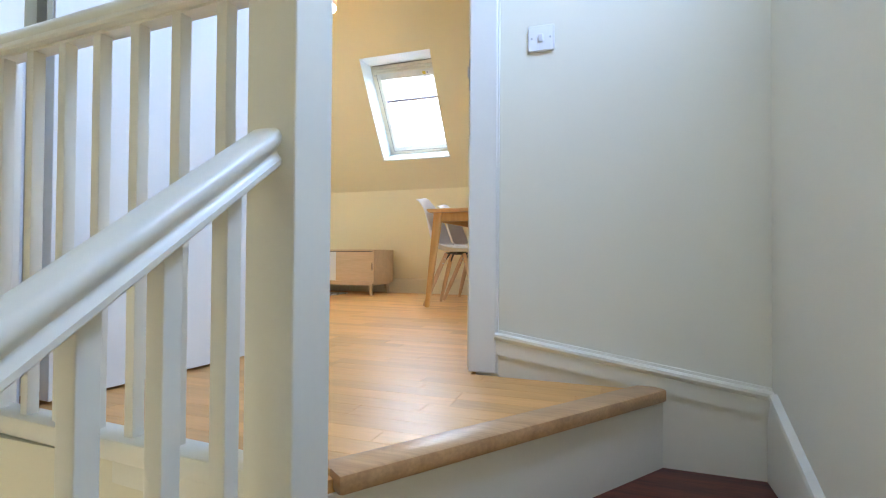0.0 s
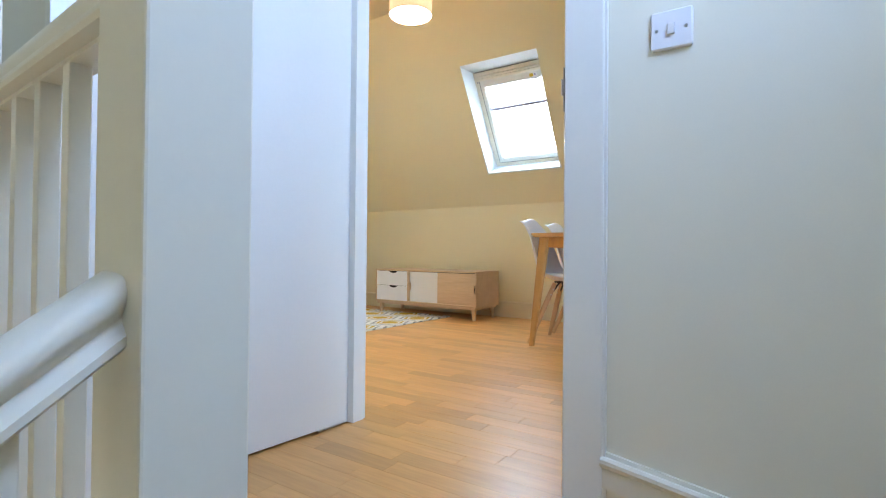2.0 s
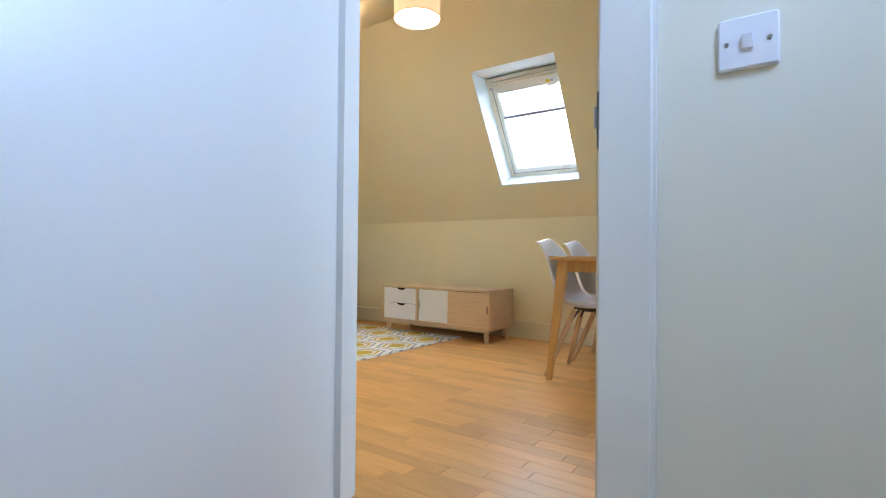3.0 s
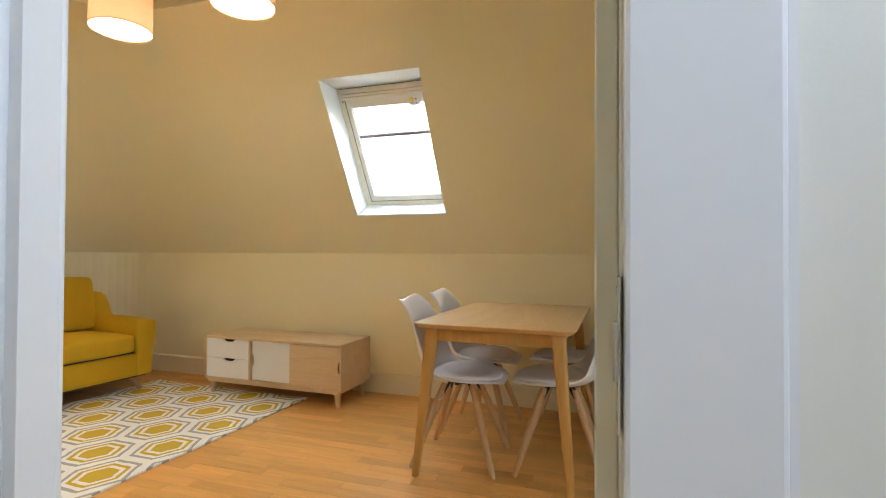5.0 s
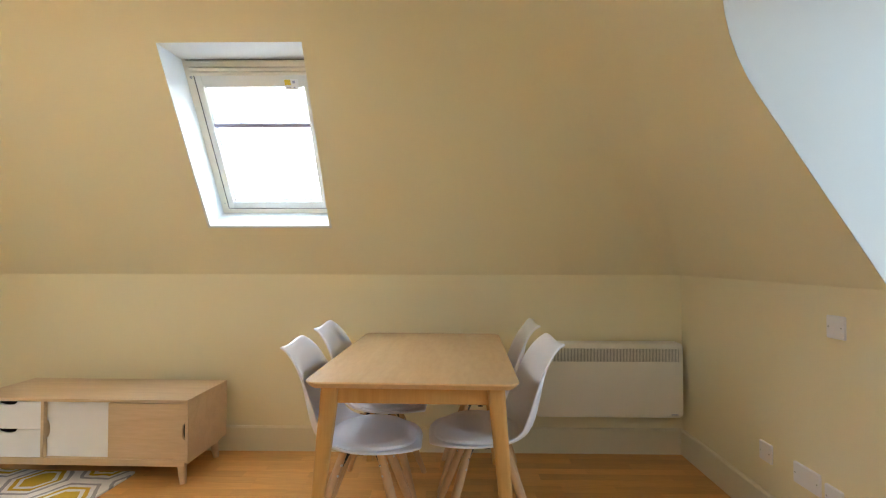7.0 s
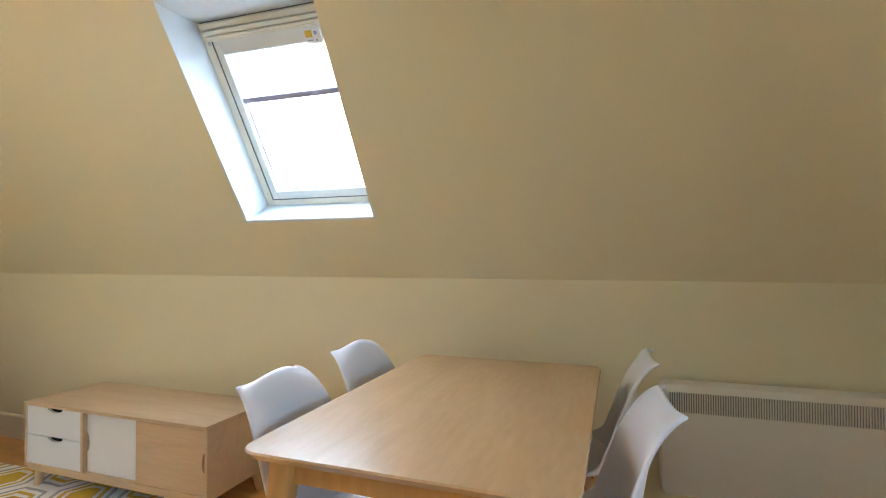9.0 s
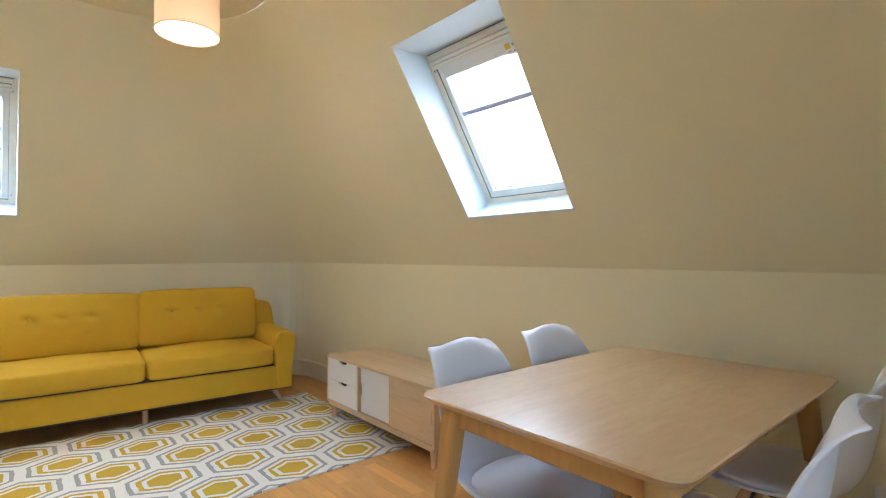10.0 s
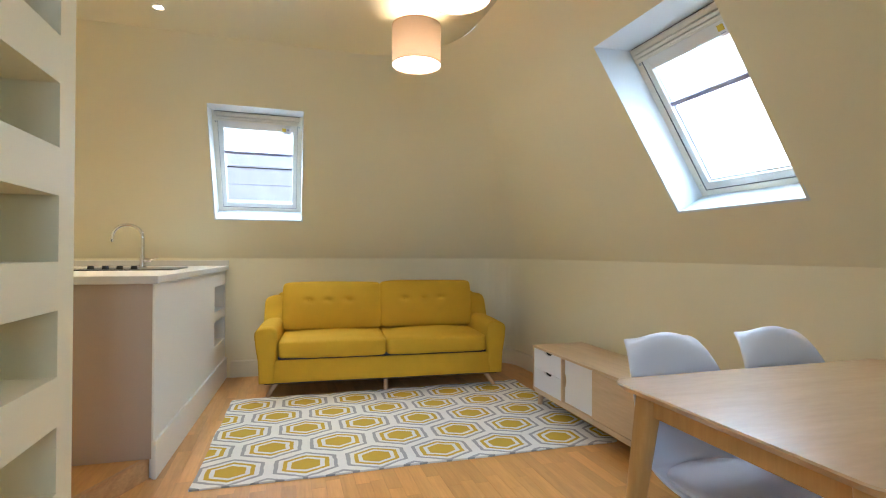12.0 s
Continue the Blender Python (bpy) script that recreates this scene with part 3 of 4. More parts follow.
# ---- the doorway and its open door ----
def door():
    frame_ob = structure("door_1", boxes(((DOOR_L - 0.056, 2.22, 0), (DOOR_L - 0.030, WALL_N - 0.001, 2.06)), ((DOOR_L - 0.029, 2.326, 0), (DOOR_L, WALL_N + 0.006, 2.06)), ((DOOR_L - 0.056, WALL_S - 0.004, 2.035), (DOOR_R + 0.025, WALL_N + 0.004, 2.06)), bevel=0.001), GLOSS, "white painted door frame with its flush door open to the landing")
    # right jamb and stop: the room's warm light is put into their cream colour
    part("jamb", boxes(((DOOR_R, WALL_S - 0.004, 0), (DOOR_R + 0.0248, 2.343, 2.034)), bevel=0.001), TRIM, frame_ob, "door jamb coloured cream for the room's warm light")
    part("stop", boxes(((DOOR_R - 0.018, 2.252, 0), (DOOR_R - 0.0002, 2.288, 2.034)), bevel=0.002), TRIM, frame_ob)
    for x0, x1, y0, y1 in ((DOOR_R + 0.002, DOOR_R + 0.098, WALL_S - 0.018, WALL_S - 0.0045), (DOOR_R + 0.018, DOOR_R + 0.088, 2.344, WALL_N + 0.004), (DOOR_L - 0.075, DOOR_L - 0.002, WALL_N + 0.0065, WALL_N + 0.018)):
        part("architrave", boxes(((x0, y0, 0), (x1, y1, 2.10)), bevel=0.004), GLOSS, frame_ob)
    part("architrave", boxes(((DOOR_R + 0.098, WALL_S - 0.013, 0), (DOOR_R + 0.104, WALL_S - 0.002, 2.10))), GLOSS, frame_ob)
    part("architrave", boxes(((DOOR_L - 0.075, WALL_N, 2.103), (DOOR_R + 0.088, WALL_N + 0.0175, 2.17)), bevel=0.004), GLOSS, frame_ob)
    # strike plate with a bent lip
    plate = boxes(((DOOR_R - 0.002, 2.200, 0.962), (DOOR_R - 0.0002, 2.224, 1.070)))
    box(plate, (DOOR_R - 0.005, 2.193, 1.000), (DOOR_R - 0.0015, 2.208, 1.040), 0.001)
    part("strike_plate", plate, METAL, frame_ob, "brushed steel strike plate with a bent lip")
    # dark patch on the uncut plate, for the shade in the latch opening
    part("latch_hole", boxes(((DOOR_R - 0.0026, 2.2085, 1.006), (DOOR_R - 0.0019, 2.217, 1.036))), DARK, frame_ob)
    for z in (0.972, 1.060):
        part("screw", taper(bmesh.new(), (DOOR_R - 0.0030, 2.213, z), (DOOR_R - 0.0019, 2.213, z), 0.0032, 0.0036, 10), METAL, frame_ob)
    # the leaf, hinged at the jamb and folded back past ninety degrees
    hinge, free = Vector((-0.771, 2.305)), Vector((-0.838, 1.448))
    k = (free - hinge).normalized()
    o = Vector((k.y, -k.x)) * 0.040
    if o.x > 0:
        o = -o
    leaf = part("door_leaf", prism([tuple(hinge), tuple(free), tuple(free + o), tuple(hinge + o)], 0.009, 2.03, 0.002), GLOSS, frame_ob, "flush white door leaf")
    a = free + o * 0.2 + k * 0.0006
    part("latch_plate", prism([tuple(a), tuple(a + o * 0.6), tuple(a + o * 0.6 + k * 0.002), tuple(a + k * 0.002)], 0.93, 1.08), METAL, leaf, "steel latch plate on the door edge")
    return frame_ob


door()


# ---- roof windows ----
def roof_window(name, side, hole, label):
    """Lining boards, fixed frame, sash with glass, vent bar, a part-drawn blind and its stickers."""
    a, b, z0, z1 = hole
    run = math.hypot(1, SLOPE)
    up = (slope_point(side, 0, z0 + 0.1) - slope_point(side, 0, z0)).normalized()
    out = (slope_point(side, 0, z0, 1.0) - slope_point(side, 0, z0)).normalized()
    along = up.cross(out) if side == "north" else out.cross(up)
    along = Vector((1, 0, 0)) if side == "north" else Vector((0, 1, 0))
    o = slope_point(side, a, z0)
    m = Matrix((along, up, out)).transposed().to_4x4()
    m.translation = o
    W, H = b - a, (z1 - z0) * run / SLOPE
    ob = tagged(new(name), label, "window", kind="structure")
    ob.matrix_world = m
    D, ins, foot = 0.19, 0.003, -0.014
    # inner outline at depth D: the head lies level, the sill falls a little
    top = H - D / SLOPE + 0.010
    bm = bmesh.new()
    low = [(0, 0, 0.0), (W, 0, 0.0), (W, H, 0.0), (0, H, 0.0)]
    high = [(ins, foot, D), (W - ins, foot, D), (W - ins, top, D), (ins, top, D)]
    vl, vh = [bm.verts.new(p) for p in low], [bm.verts.new(p) for p in high]
    for i in range(4):
        j = (i + 1) % 4
        bm.faces.new((vl[i], vl[j], vh[j], vh[i]))
    lining = part("lining", bm, DORMER_WHITE, ob, "white painted reveal")
    mod = lining.modifiers.new("thickness", 'SOLIDIFY')
    mod.thickness, mod.offset = 0.02, 1
    x0, x1, y0, y1 = ins, W - ins, foot, top

    def border(x0, x1, y0, y1, side_w, foot_w, head_w, za, zb, bevel=0.003):
        """Four boards round an opening, the sides running through."""
        bm = bmesh.new()
        for lo, hi in (((x0, y0, za), (x0 + side_w, y1, zb)), ((x1 - side_w, y0, za), (x1, y1, zb)), ((x0 + side_w, y0, za), (x1 - side_w, y0 + foot_w, zb)), ((x0 + side_w, y1 - head_w, za), (x1 - side_w, y1, zb))):
            box(bm, lo, hi, bevel)
        return bm
    sx0, sx1, sy0, sy1 = 0.044, W - 0.044, 0.018, 0.826     # the sash within the fixed frame
    gx0, gx1, gy0, gy1 = 0.080, W - 0.070, 0.062, 0.757     # the daylight opening within the sash
    part("window_frame", border(x0 - 0.03, x1 + 0.03, y0 - 0.03, y1 + 0.03, 0.030 + sx0 - x0 - 0.0015, 0.030 + sy0 - y0 - 0.0015, 0.115, D, D + 0.07), VENT, ob, "cream lacquered fixed frame")
    part("sash", border(sx0, sx1, sy0, sy1, gx0 - sx0, gy0 - sy0, sy1 - gy1, D + 0.006, D + 0.06), SASH, ob, "white lacquered sash")
    part("glazing_bead", border(gx0 + 0.0003, gx1 - 0.0003, gy0 + 0.0003, gy1 - 0.0003, 0.006, 0.006, 0.006, D + 0.030, D + 0.046, 0.002), SASH, ob)
    # thin grey strips draw the shaded gap round the sash; no seal is modelled
    part("gasket", boxes(((sx0 - 0.0015, sy0, D + 0.001), (sx0 - 0.0002, sy1, D + 0.03)), ((sx1 + 0.0002, sy0, D + 0.001), (sx1 + 0.0015, sy1, D + 0.03)), ((sx0, sy0 - 0.0015, D + 0.001), (sx1, sy0 - 0.0002, D + 0.03)), ((x0 + 0.02, y1 - 0.004, D - 0.004), (x1 - 0.02, y1 - 0.0005, D - 0.0005))), GAP_SHADE, ob, "grey strips standing for the shaded gap round the sash")
    for xa, xb, ya, yb, za in ((0.026, 0.026, 0.868, y1 - 0.006, D - 0.016), (0.034, 0.034, 0.846, 0.865, D - 0.026), (0.038, 0.038, 0.827, 0.843, D - 0.020)):
        part("vent_bar", boxes(((xa, ya, za), (W - xb, yb, D + 0.0)), bevel=0.004), VENT, ob, "cream ventilation bar")
    sheet = bmesh.new()
    sheet.faces.new([sheet.verts.new(q) for q in ((gx0, gy0, D + 0.048), (gx0, gy1, D + 0.048), (gx1, gy1, D + 0.048), (gx1, gy0, D + 0.048))])
    sheet.normal_update()
    inward = (m.to_3x3() @ list(sheet.faces)[0].normal).dot(out) < 0
    if not inward:
        bmesh.ops.reverse_faces(sheet, faces=sheet.faces)
    pane = part("pane", sheet, GLASS, ob, "clear glazing")
    pane.visible_shadow = False
    cut = 0.540
    part("blind", boxes(((gx0 + 0.002, cut, D + 0.0275), (gx1 - 0.002, gy1 + 0.010, D + 0.029))), BLIND, ob, "white part-drawn blind")
    part("blind_rail", boxes(((gx0 - 0.004, cut - 0.012, D + 0.014), (gx1 + 0.004, cut + 0.012, D + 0.0295)), bevel=0.003), GREY_BAR, ob, "grey bottom rail of the blind")
    for x in (gx0 + 0.012, gx1 - 0.015):
        part("blind_cord", boxes(((x, gy0 + 0.012, D + 0.022), (x + 0.003, cut - 0.0125, D + 0.025))), GREY_BAR, ob)
    tx, ty = W - 0.172, 0.748
    part("label_tag", boxes(((tx, ty, D - 0.029), (tx + 0.074, ty + 0.058, D - 0.0265))), PLASTIC, ob, "white paper tag hanging from the vent bar")
    part("label_mark", boxes(((tx + 0.002, ty + 0.028, D - 0.0305), (tx + 0.034, ty + 0.056, D - 0.0292))), STICKER, ob, "yellow warning mark")
    for xa, xb, ya, yb in ((0.044, 0.058, 0.036, 0.050), (0.010, 0.034, 0.014, 0.018), (0.046, 0.056, 0.010, 0.018)):
        part("label_mark", boxes(((tx + xa, ty + ya, D - 0.0305), (tx + xb, ty + yb, D - 0.0292))), GREY_BAR, ob)
    for x, y, r in ((0.028, 0.055, 0.004), (W - 0.028, 0.055, 0.004), (0.030, 0.812, 0.008), (W - 0.030, 0.812, 0.008)):
        part("screw", taper(bmesh.new(), (x, y, D - 0.003), (x, y, D - 0.0002), r, r, 10), METAL, ob)
    return ob


roof_window("window_1", "north", HOLE_N, "pivot roof window with a part-drawn white blind")
roof_window("window_2", "west", HOLE_W, "pivot roof window that looks onto a slate roof")

win = structure("window_3", boxes(((2.9, 2.39, 0.85), (2.96, 2.44, 2.05)), ((2.9, 3.15, 0.85), (2.96, 3.20, 2.05)), ((2.9, 2.44, 0.85), (2.96, 3.15, 0.90)), ((2.9, 2.44, 2.0), (2.96, 3.15, 2.05)), bevel=0.003), GLOSS, "white painted dormer window frame")
dp = part("pane", boxes(((2.925, 2.44, 0.90), (2.935, 3.15, 2.0))), GLASS, win)
dp.visible_shadow = False

# the neighbouring roof, seen through the west window
nb = thing("neighbour_building", "grey slate mansard roof with a lead ridge across the way", "building")
part("roof", boxes(((-13.0, -8, 2.34), (-11.6, 16, 3.10))), SLATE, nb, "grey weathered slate roof")
part("ridge", boxes(((-13.1, -8, 3.125), (-11.5, 16, 3.46)), bevel=0.04), LEAD, nb, "lead capped ridge")
part("joint", boxes(((-12.9, -8, 3.101), (-11.62, 16, 3.124))), DARK, nb, "dark joint under the ridge")
for i in range(2):
    z = 3.08 - 0.37 * i
    part("slate_course", boxes(((-11.599, -8, z - 0.36), (-11.565, 16, z)), bevel=0.01), SLATE, nb)
part("parapet", boxes(((-13.0, -8, -6), (-11.4, 16, 2.335)), bevel=0.02), GLOSS, nb, "white painted wall below the slates")
structure("backdrop_north", boxes(((-22, 11.0, -9), (14, 11.1, 16))), SKY_WHITE, "bright white overcast sky")
structure("backdrop_west", boxes(((-22.1, -12, -9), (-22.0, 11.0, 16))), SKY_WHITE, "bright white overcast sky")
gnd = structure("ground", boxes(((-400, -400, -9.2), (400, 400, -9.0))), LEAD, "grey ground far below the attic")

# skirting boards of the room
path_n = [(WX, 2.62, 0), (WX, NY - 0.4, 0)] + [(x, y, 0) for x, y in arc[1:]] + [(EX, NY, 0)]
skirting("baseboard_room", [path_n, [(EX, NY - 0.017, 0), (EX, CHEEK, 0)], [(2.89, WALL_N, 0), (DOOR_R + 0.076, WALL_N, 0)], [(DOOR_L - 0.076, WALL_N, 0), (NICHE_END, WALL_N, 0)]], 0.155, TRIM, "cream painted skirting board")


# ---- furniture of the room ----
def rounded_rect(w, h, r, n=5):
    pts = []
    for cx, cy, s in ((w / 2 - r, h / 2 - r, 0), (-w / 2 + r, h / 2 - r, 90), (-w / 2 + r, -h / 2 + r, 180), (w / 2 - r, -h / 2 + r, 270)):
        pts += [(cx + r * math.cos(radians(s + 90 * i / n)), cy + r * math.sin(radians(s + 90 * i / n))) for i in range(n + 1)]
    return pts


def dining_table():
    t = thing("dining_table", "oak veneered dining table with splayed beech legs", "table", m=pose(-0.448, 4.676, 0, 0, 0, -1.6))
    W, L, H = 0.79, 1.185, 0.755
    bm = bmesh.new()
    rings = []
    for inset, z in ((0.022, H - 0.026), (0.004, H - 0.010), (0.0, H - 0.005), (0.003, H)):
        rings.append([(x, y, z) for x, y in rounded_rect(W - 2 * inset, L - 2 * inset, 0.055 - inset)])
    vs = grid(bm, rings, True)
    bm.faces.new(vs[0][::-1]), bm.faces.new(vs[-1])
    bmesh.ops.recalc_face_normals(bm, faces=bm.faces)
    part("tabletop", bm, TABLE_TOP, t, "oak veneered top with bevelled edge and round corners", True)
    ax, ay = W / 2 - 0.085, L / 2 - 0.085
    for lo, hi in (((-ax, -ay - 0.010, H - 0.095), (ax, -ay + 0.010, H - 0.027)), ((-ax, ay - 0.010, H - 0.095), (ax, ay + 0.010, H - 0.027)), ((-ax - 0.010, -ay, H - 0.095), (-ax + 0.010, ay, H - 0.027)), ((ax - 0.010, -ay, H - 0.095), (ax + 0.010, ay, H - 0.027))):
        part("apron", boxes((lo, hi), bevel=0.002), TABLE_LEG, t)
    for sx in (-1, 1):
        for sy in (-1, 1):
            leg = bmesh.new()
            a, b = Vector((sx * ax, sy * ay, H - 0.027)), Vector((sx * (W / 2 - 0.022), sy * (L / 2 - 0.022), 0))
            rings = []
            for i in range(6):
                f = i / 5
                c = a.lerp(b, f)
                r = 0.033 - 0.016 * f
                rings.append([(c.x + x, c.y + y, c.z) for x, y in rounded_rect(2 * r, 2 * r, r * 0.55, 3)])
            vs = grid(leg, rings, True)
            leg.faces.new(vs[0]), leg.faces.new(vs[-1][::-1])
            bmesh.ops.recalc_face_normals(leg, faces=leg.faces)
            part("leg", leg, TABLE_LEG, t, smooth=True)
    return t


dining_table()


def chair():
    """A moulded shell chair on four splayed round legs; the sitter faces +x."""
    c = thing("dining_chair", "white moulded shell chair with padded seat on splayed beech legs", "chair", "chairs round the table")
    # centre line of the shell in (x, z), half width and how far the sides curl towards the sitter
    line = [(0.240, 0.426, 0.070, 0.0), (0.232, 0.440, 0.115, 0.002), (0.208, 0.447, 0.158, 0.005), (0.16, 0.446, 0.193, 0.011), (0.08, 0.437, 0.212, 0.022), (-0.02, 0.430, 0.216, 0.036), (-0.10, 0.437, 0.214, 0.052), (-0.160, 0.462, 0.212, 0.064), (-0.193, 0.505, 0.212, 0.070),
            (-0.212, 0.565, 0.213, 0.066), (-0.226, 0.64, 0.209, 0.054), (-0.238, 0.715, 0.198, 0.038), (-0.249, 0.775, 0.180, 0.020), (-0.262, 0.818, 0.162, 0.002), (-0.279, 0.845, 0.148, -0.012), (-0.297, 0.856, 0.136, -0.020)]
    rows = []
    for i, (x, z, w, curl) in enumerate(line):
        j, k = min(i + 1, len(line) - 1), max(i - 1, 0)
        t = Vector((line[j][0] - line[k][0], 0, line[j][1] - line[k][1])).normalized()
        nrm = Vector((-t.z, 0, t.x))
        if nrm.z < 0 or (abs(nrm.z) < 0.4 and nrm.x < 0):
            nrm = -nrm
        row = []
        for q in range(15):
            s = -1 + 2 * q / 14
            lift = curl * abs(s) ** 2.6
            top = max(0.0, min(1.0, (z - 0.69) / 0.16))
            top *= top * (3 - 2 * top)
            crest = top * (0.016 * max(0.0, 1 - (s / 0.75) ** 2) + 0.010 * abs(s) ** 5)
            row.append(Vector((x + 0.012 * top - 0.026 * top * abs(s) ** 3, w * s * (1 + 0.03 * top), z + crest)) + nrm * lift)
        rows.append(row)
    bm = bmesh.new()
    grid(bm, rows)
    shell = part("shell", bm, SHELL, c, smooth=True)
    mod = shell.modifiers.new("thickness", 'SOLIDIFY')
    mod.thickness, mod.offset = 0.013, 0
    sub = shell.modifiers.new("smooth", 'SUBSURF')
    sub.levels = sub.render_levels = 1
    # seat pad
    pad = bmesh.new()
    rings = []
    for f, z in ((0.93, 0.440), (1.0, 0.450), (1.0, 0.460), (0.95, 0.468), (0.7, 0.472), (0.2, 0.469)):
        ring = []
        for i in range(36):
            a = 2 * math.pi * i / 36
            ca, sa = math.cos(a), math.sin(a)
            px = 0.038 + 0.182 * f * math.copysign(abs(ca) ** 0.8, ca)
            py = 0.200 * f * math.copysign(abs(sa) ** 0.85, sa) * (1 - 0.16 * max(0.0, ca))
            ring.append((px, py, z + 0.020 * abs(f * sa) ** 3 + 0.012 * max(0.0, -f * ca) ** 2))
        rings.append(ring)
    vs = grid(pad, rings, True)
    pad.faces.new(vs[-1])
    bmesh.ops.recalc_face_normals(pad, faces=pad.faces)
    part("seat_pad", pad, LEATHER, c, "white leatherette seat pad", True)
    for sx in (-1, 1):
        for sy in (-1, 1):
            leg = bmesh.new()
            top, foot = Vector((sx * 0.075, sy * 0.075, 0.412)), Vector((sx * 0.213, sy * 0.205, 0.0))
            rings = []
            d = (foot - top).normalized()
            q = d.to_track_quat('Z', 'Y')
            for f, r in ((0, 0.015), (0.25, 0.0185), (0.6, 0.0185), (0.97, 0.0135), (1.0, 0.0125)):
                rings.append([top.lerp(foot, f) + q @ Vector((r * math.cos(2 * math.pi * i / 12), r * math.sin(2 * math.pi * i / 12), 0)) for i in range(12)])
            vs = grid(leg, rings, True)
            leg.faces.new(vs[0]), leg.faces.new(vs[-1])
            bmesh.ops.recalc_face_normals(leg, faces=leg.faces)
            p = part("leg", leg, CHAIR_LEG, c, smooth=True)
            side = Vector((sx, -sy, 0)).normalized()
            for f in (0.10, 0.19):
                e = top.lerp(foot, f)
                part("bolt", taper(bmesh.new(), e - side * 0.019, e + side * 0.019, 0.005, 0.005, 8), METAL, p, "steel bolt")
            br = bmesh.new()
            taper(br, Vector((sx * 0.045, sy * 0.045, 0.425)), top.lerp(foot, 0.24), 0.008, 0.006, 8)
            part("bracket", br, BLACK, c, "dark steel leg bracket")
    part("mount", join(taper(bmesh.new(), (0, 0, 0.405), (0, 0, 0.432), 0.05, 0.075, 20), boxes(((-0.10, -0.012, 0.412), (0.10, 0.012, 0.424))), boxes(((-0.012, -0.10, 0.412), (0.012, 0.10, 0.424)))), BLACK, c, "dark steel cross under the seat")
    return c


first = chair()
first.matrix_world = pose(-0.682, 4.40, 0, 0, 0, 1)
copy_thing(first, pose(-0.688, 4.90, 0, 0, 0, -2))
copy_thing(first, pose(-0.172, 4.475, 0, 0, 0, 183))
copy_thing(first, pose(-0.160, 5.055, 0, 0, 0, 178))


def sideboard():
    s = thing("sideboard", "low pale oak sideboard with white drawers and sliding doors", "sideboard", m=pose(-2.312, 4.908, 0, 0, 0, -1.0))
    L, D, z0, z1, t = 1.215, 0.43, 0.122, 0.453, 0.016
    h = L / 2
    part("top", boxes(((-h, -0.004, z1 - t), (h, D, z1)), bevel=0.0015), PALE_OAK, s)
    part("bottom", boxes(((-h + t, 0.0, z0), (h - t, D, z0 + t)), bevel=0.0015), PALE_OAK, s)
    for x in (-h, h - t):
        part("side_panel", boxes(((x, 0.0, z0), (x + t, D, z1 - t)), bevel=0.0015), PALE_OAK, s)
    part("plinth_rail", boxes(((-h + 0.02, 0.006, z0 - 0.022), (h - 0.02, 0.026, z0 - 0.0005)), bevel=0.002), PALE_OAK, s)
    for x in (-h + 0.022, h - 0.042):
        part("plinth_rail", boxes(((x, 0.027, z0 - 0.022), (x + 0.02, D - 0.02, z0 - 0.0005)), bevel=0.002), PALE_OAK, s)
    part("back_panel", boxes(((-h + t, D - 0.008, z0 + t), (h - t, D, z1 - t))), PALE_OAK, s)
    xd = -h + 0.415
    part("divider", boxes(((xd, 0.0, z0 + t), (xd + t, D - 0.01, z1 - t)), bevel=0.001), PALE_OAK, s)

    def notched(x0, x1, za, zb, y, side):
        """A front with a scooped grip in its top, left or right edge."""
        r, pts = 0.045, [(x0, za), (x1, za)]
        arcn = 12
        if side == "top":
            c = (x0 + x1) / 2 + 0.012
            pts += [(x1, zb)] + [(c + 0.055 * math.cos(math.pi * i / arcn), zb - 0.020 * math.sin(math.pi * i / arcn)) for i in range(arcn + 1)] + [(x0, zb)]
        elif side == "left":
            c = (za + zb) / 2
            pts += [(x1, zb), (x0, zb)] + [(x0 + 0.016 * math.sin(math.pi * i / arcn), c + r * math.cos(math.pi * i / arcn)) for i in range(arcn + 1)]
        else:
            c = (za + zb) / 2
            pts += [(x1 - 0.016 * math.sin(math.pi * i / arcn), c - r * math.cos(math.pi * i / arcn)) for i in range(arcn + 1)] + [(x1, zb), (x0, zb)]
        bm = bmesh.new()
        a, b = [bm.verts.new((p, y, q)) for p, q in pts], [bm.verts.new((p, y + 0.014, q)) for p, q in pts]
        bm.faces.new(a), bm.faces.new(b[::-1])
        for i in range(len(pts)):
            j = (i + 1) % len(pts)
            bm.faces.new((a[j], a[i], b[i], b[j]))
        bmesh.ops.recalc_face_normals(bm, faces=bm.faces)
        return bm
    mid = (z0 + z1) / 2
    part("drawer_front", notched(-h + t + 0.002, xd - 0.002, z0 + t + 0.002, mid - 0.002, 0.003, "top"), PLASTIC, s, "white drawer front with a scooped grip")
    part("drawer_front", notched(-h + t + 0.002, xd - 0.002, mid + 0.002, z1 - t - 0.004, 0.003, "top"), PLASTIC, s, "white drawer front with a scooped grip")
    xm = xd + t + 0.355
    part("sliding_door", notched(xd + t + 0.002, xm, z0 + t + 0.002, z1 - t - 0.006, 0.022, "left"), PLASTIC, s, "white sliding door with a scooped grip")
    part("sliding_door", notched(xm - 0.004, h - t - 0.002, z0 + t + 0.002, z1 - t - 0.006, 0.004, "right"), PALE_OAK, s, "oak sliding door with a scooped grip")
    # near-black sheet gives the cabinet's inner shade behind the scooped grips
    part("inside_shadow", boxes(((-h + t, 0.045, z0 + t), (h - t, 0.05, z1 - t))), DARK, s, "dark sheet standing for the shade behind the grips")
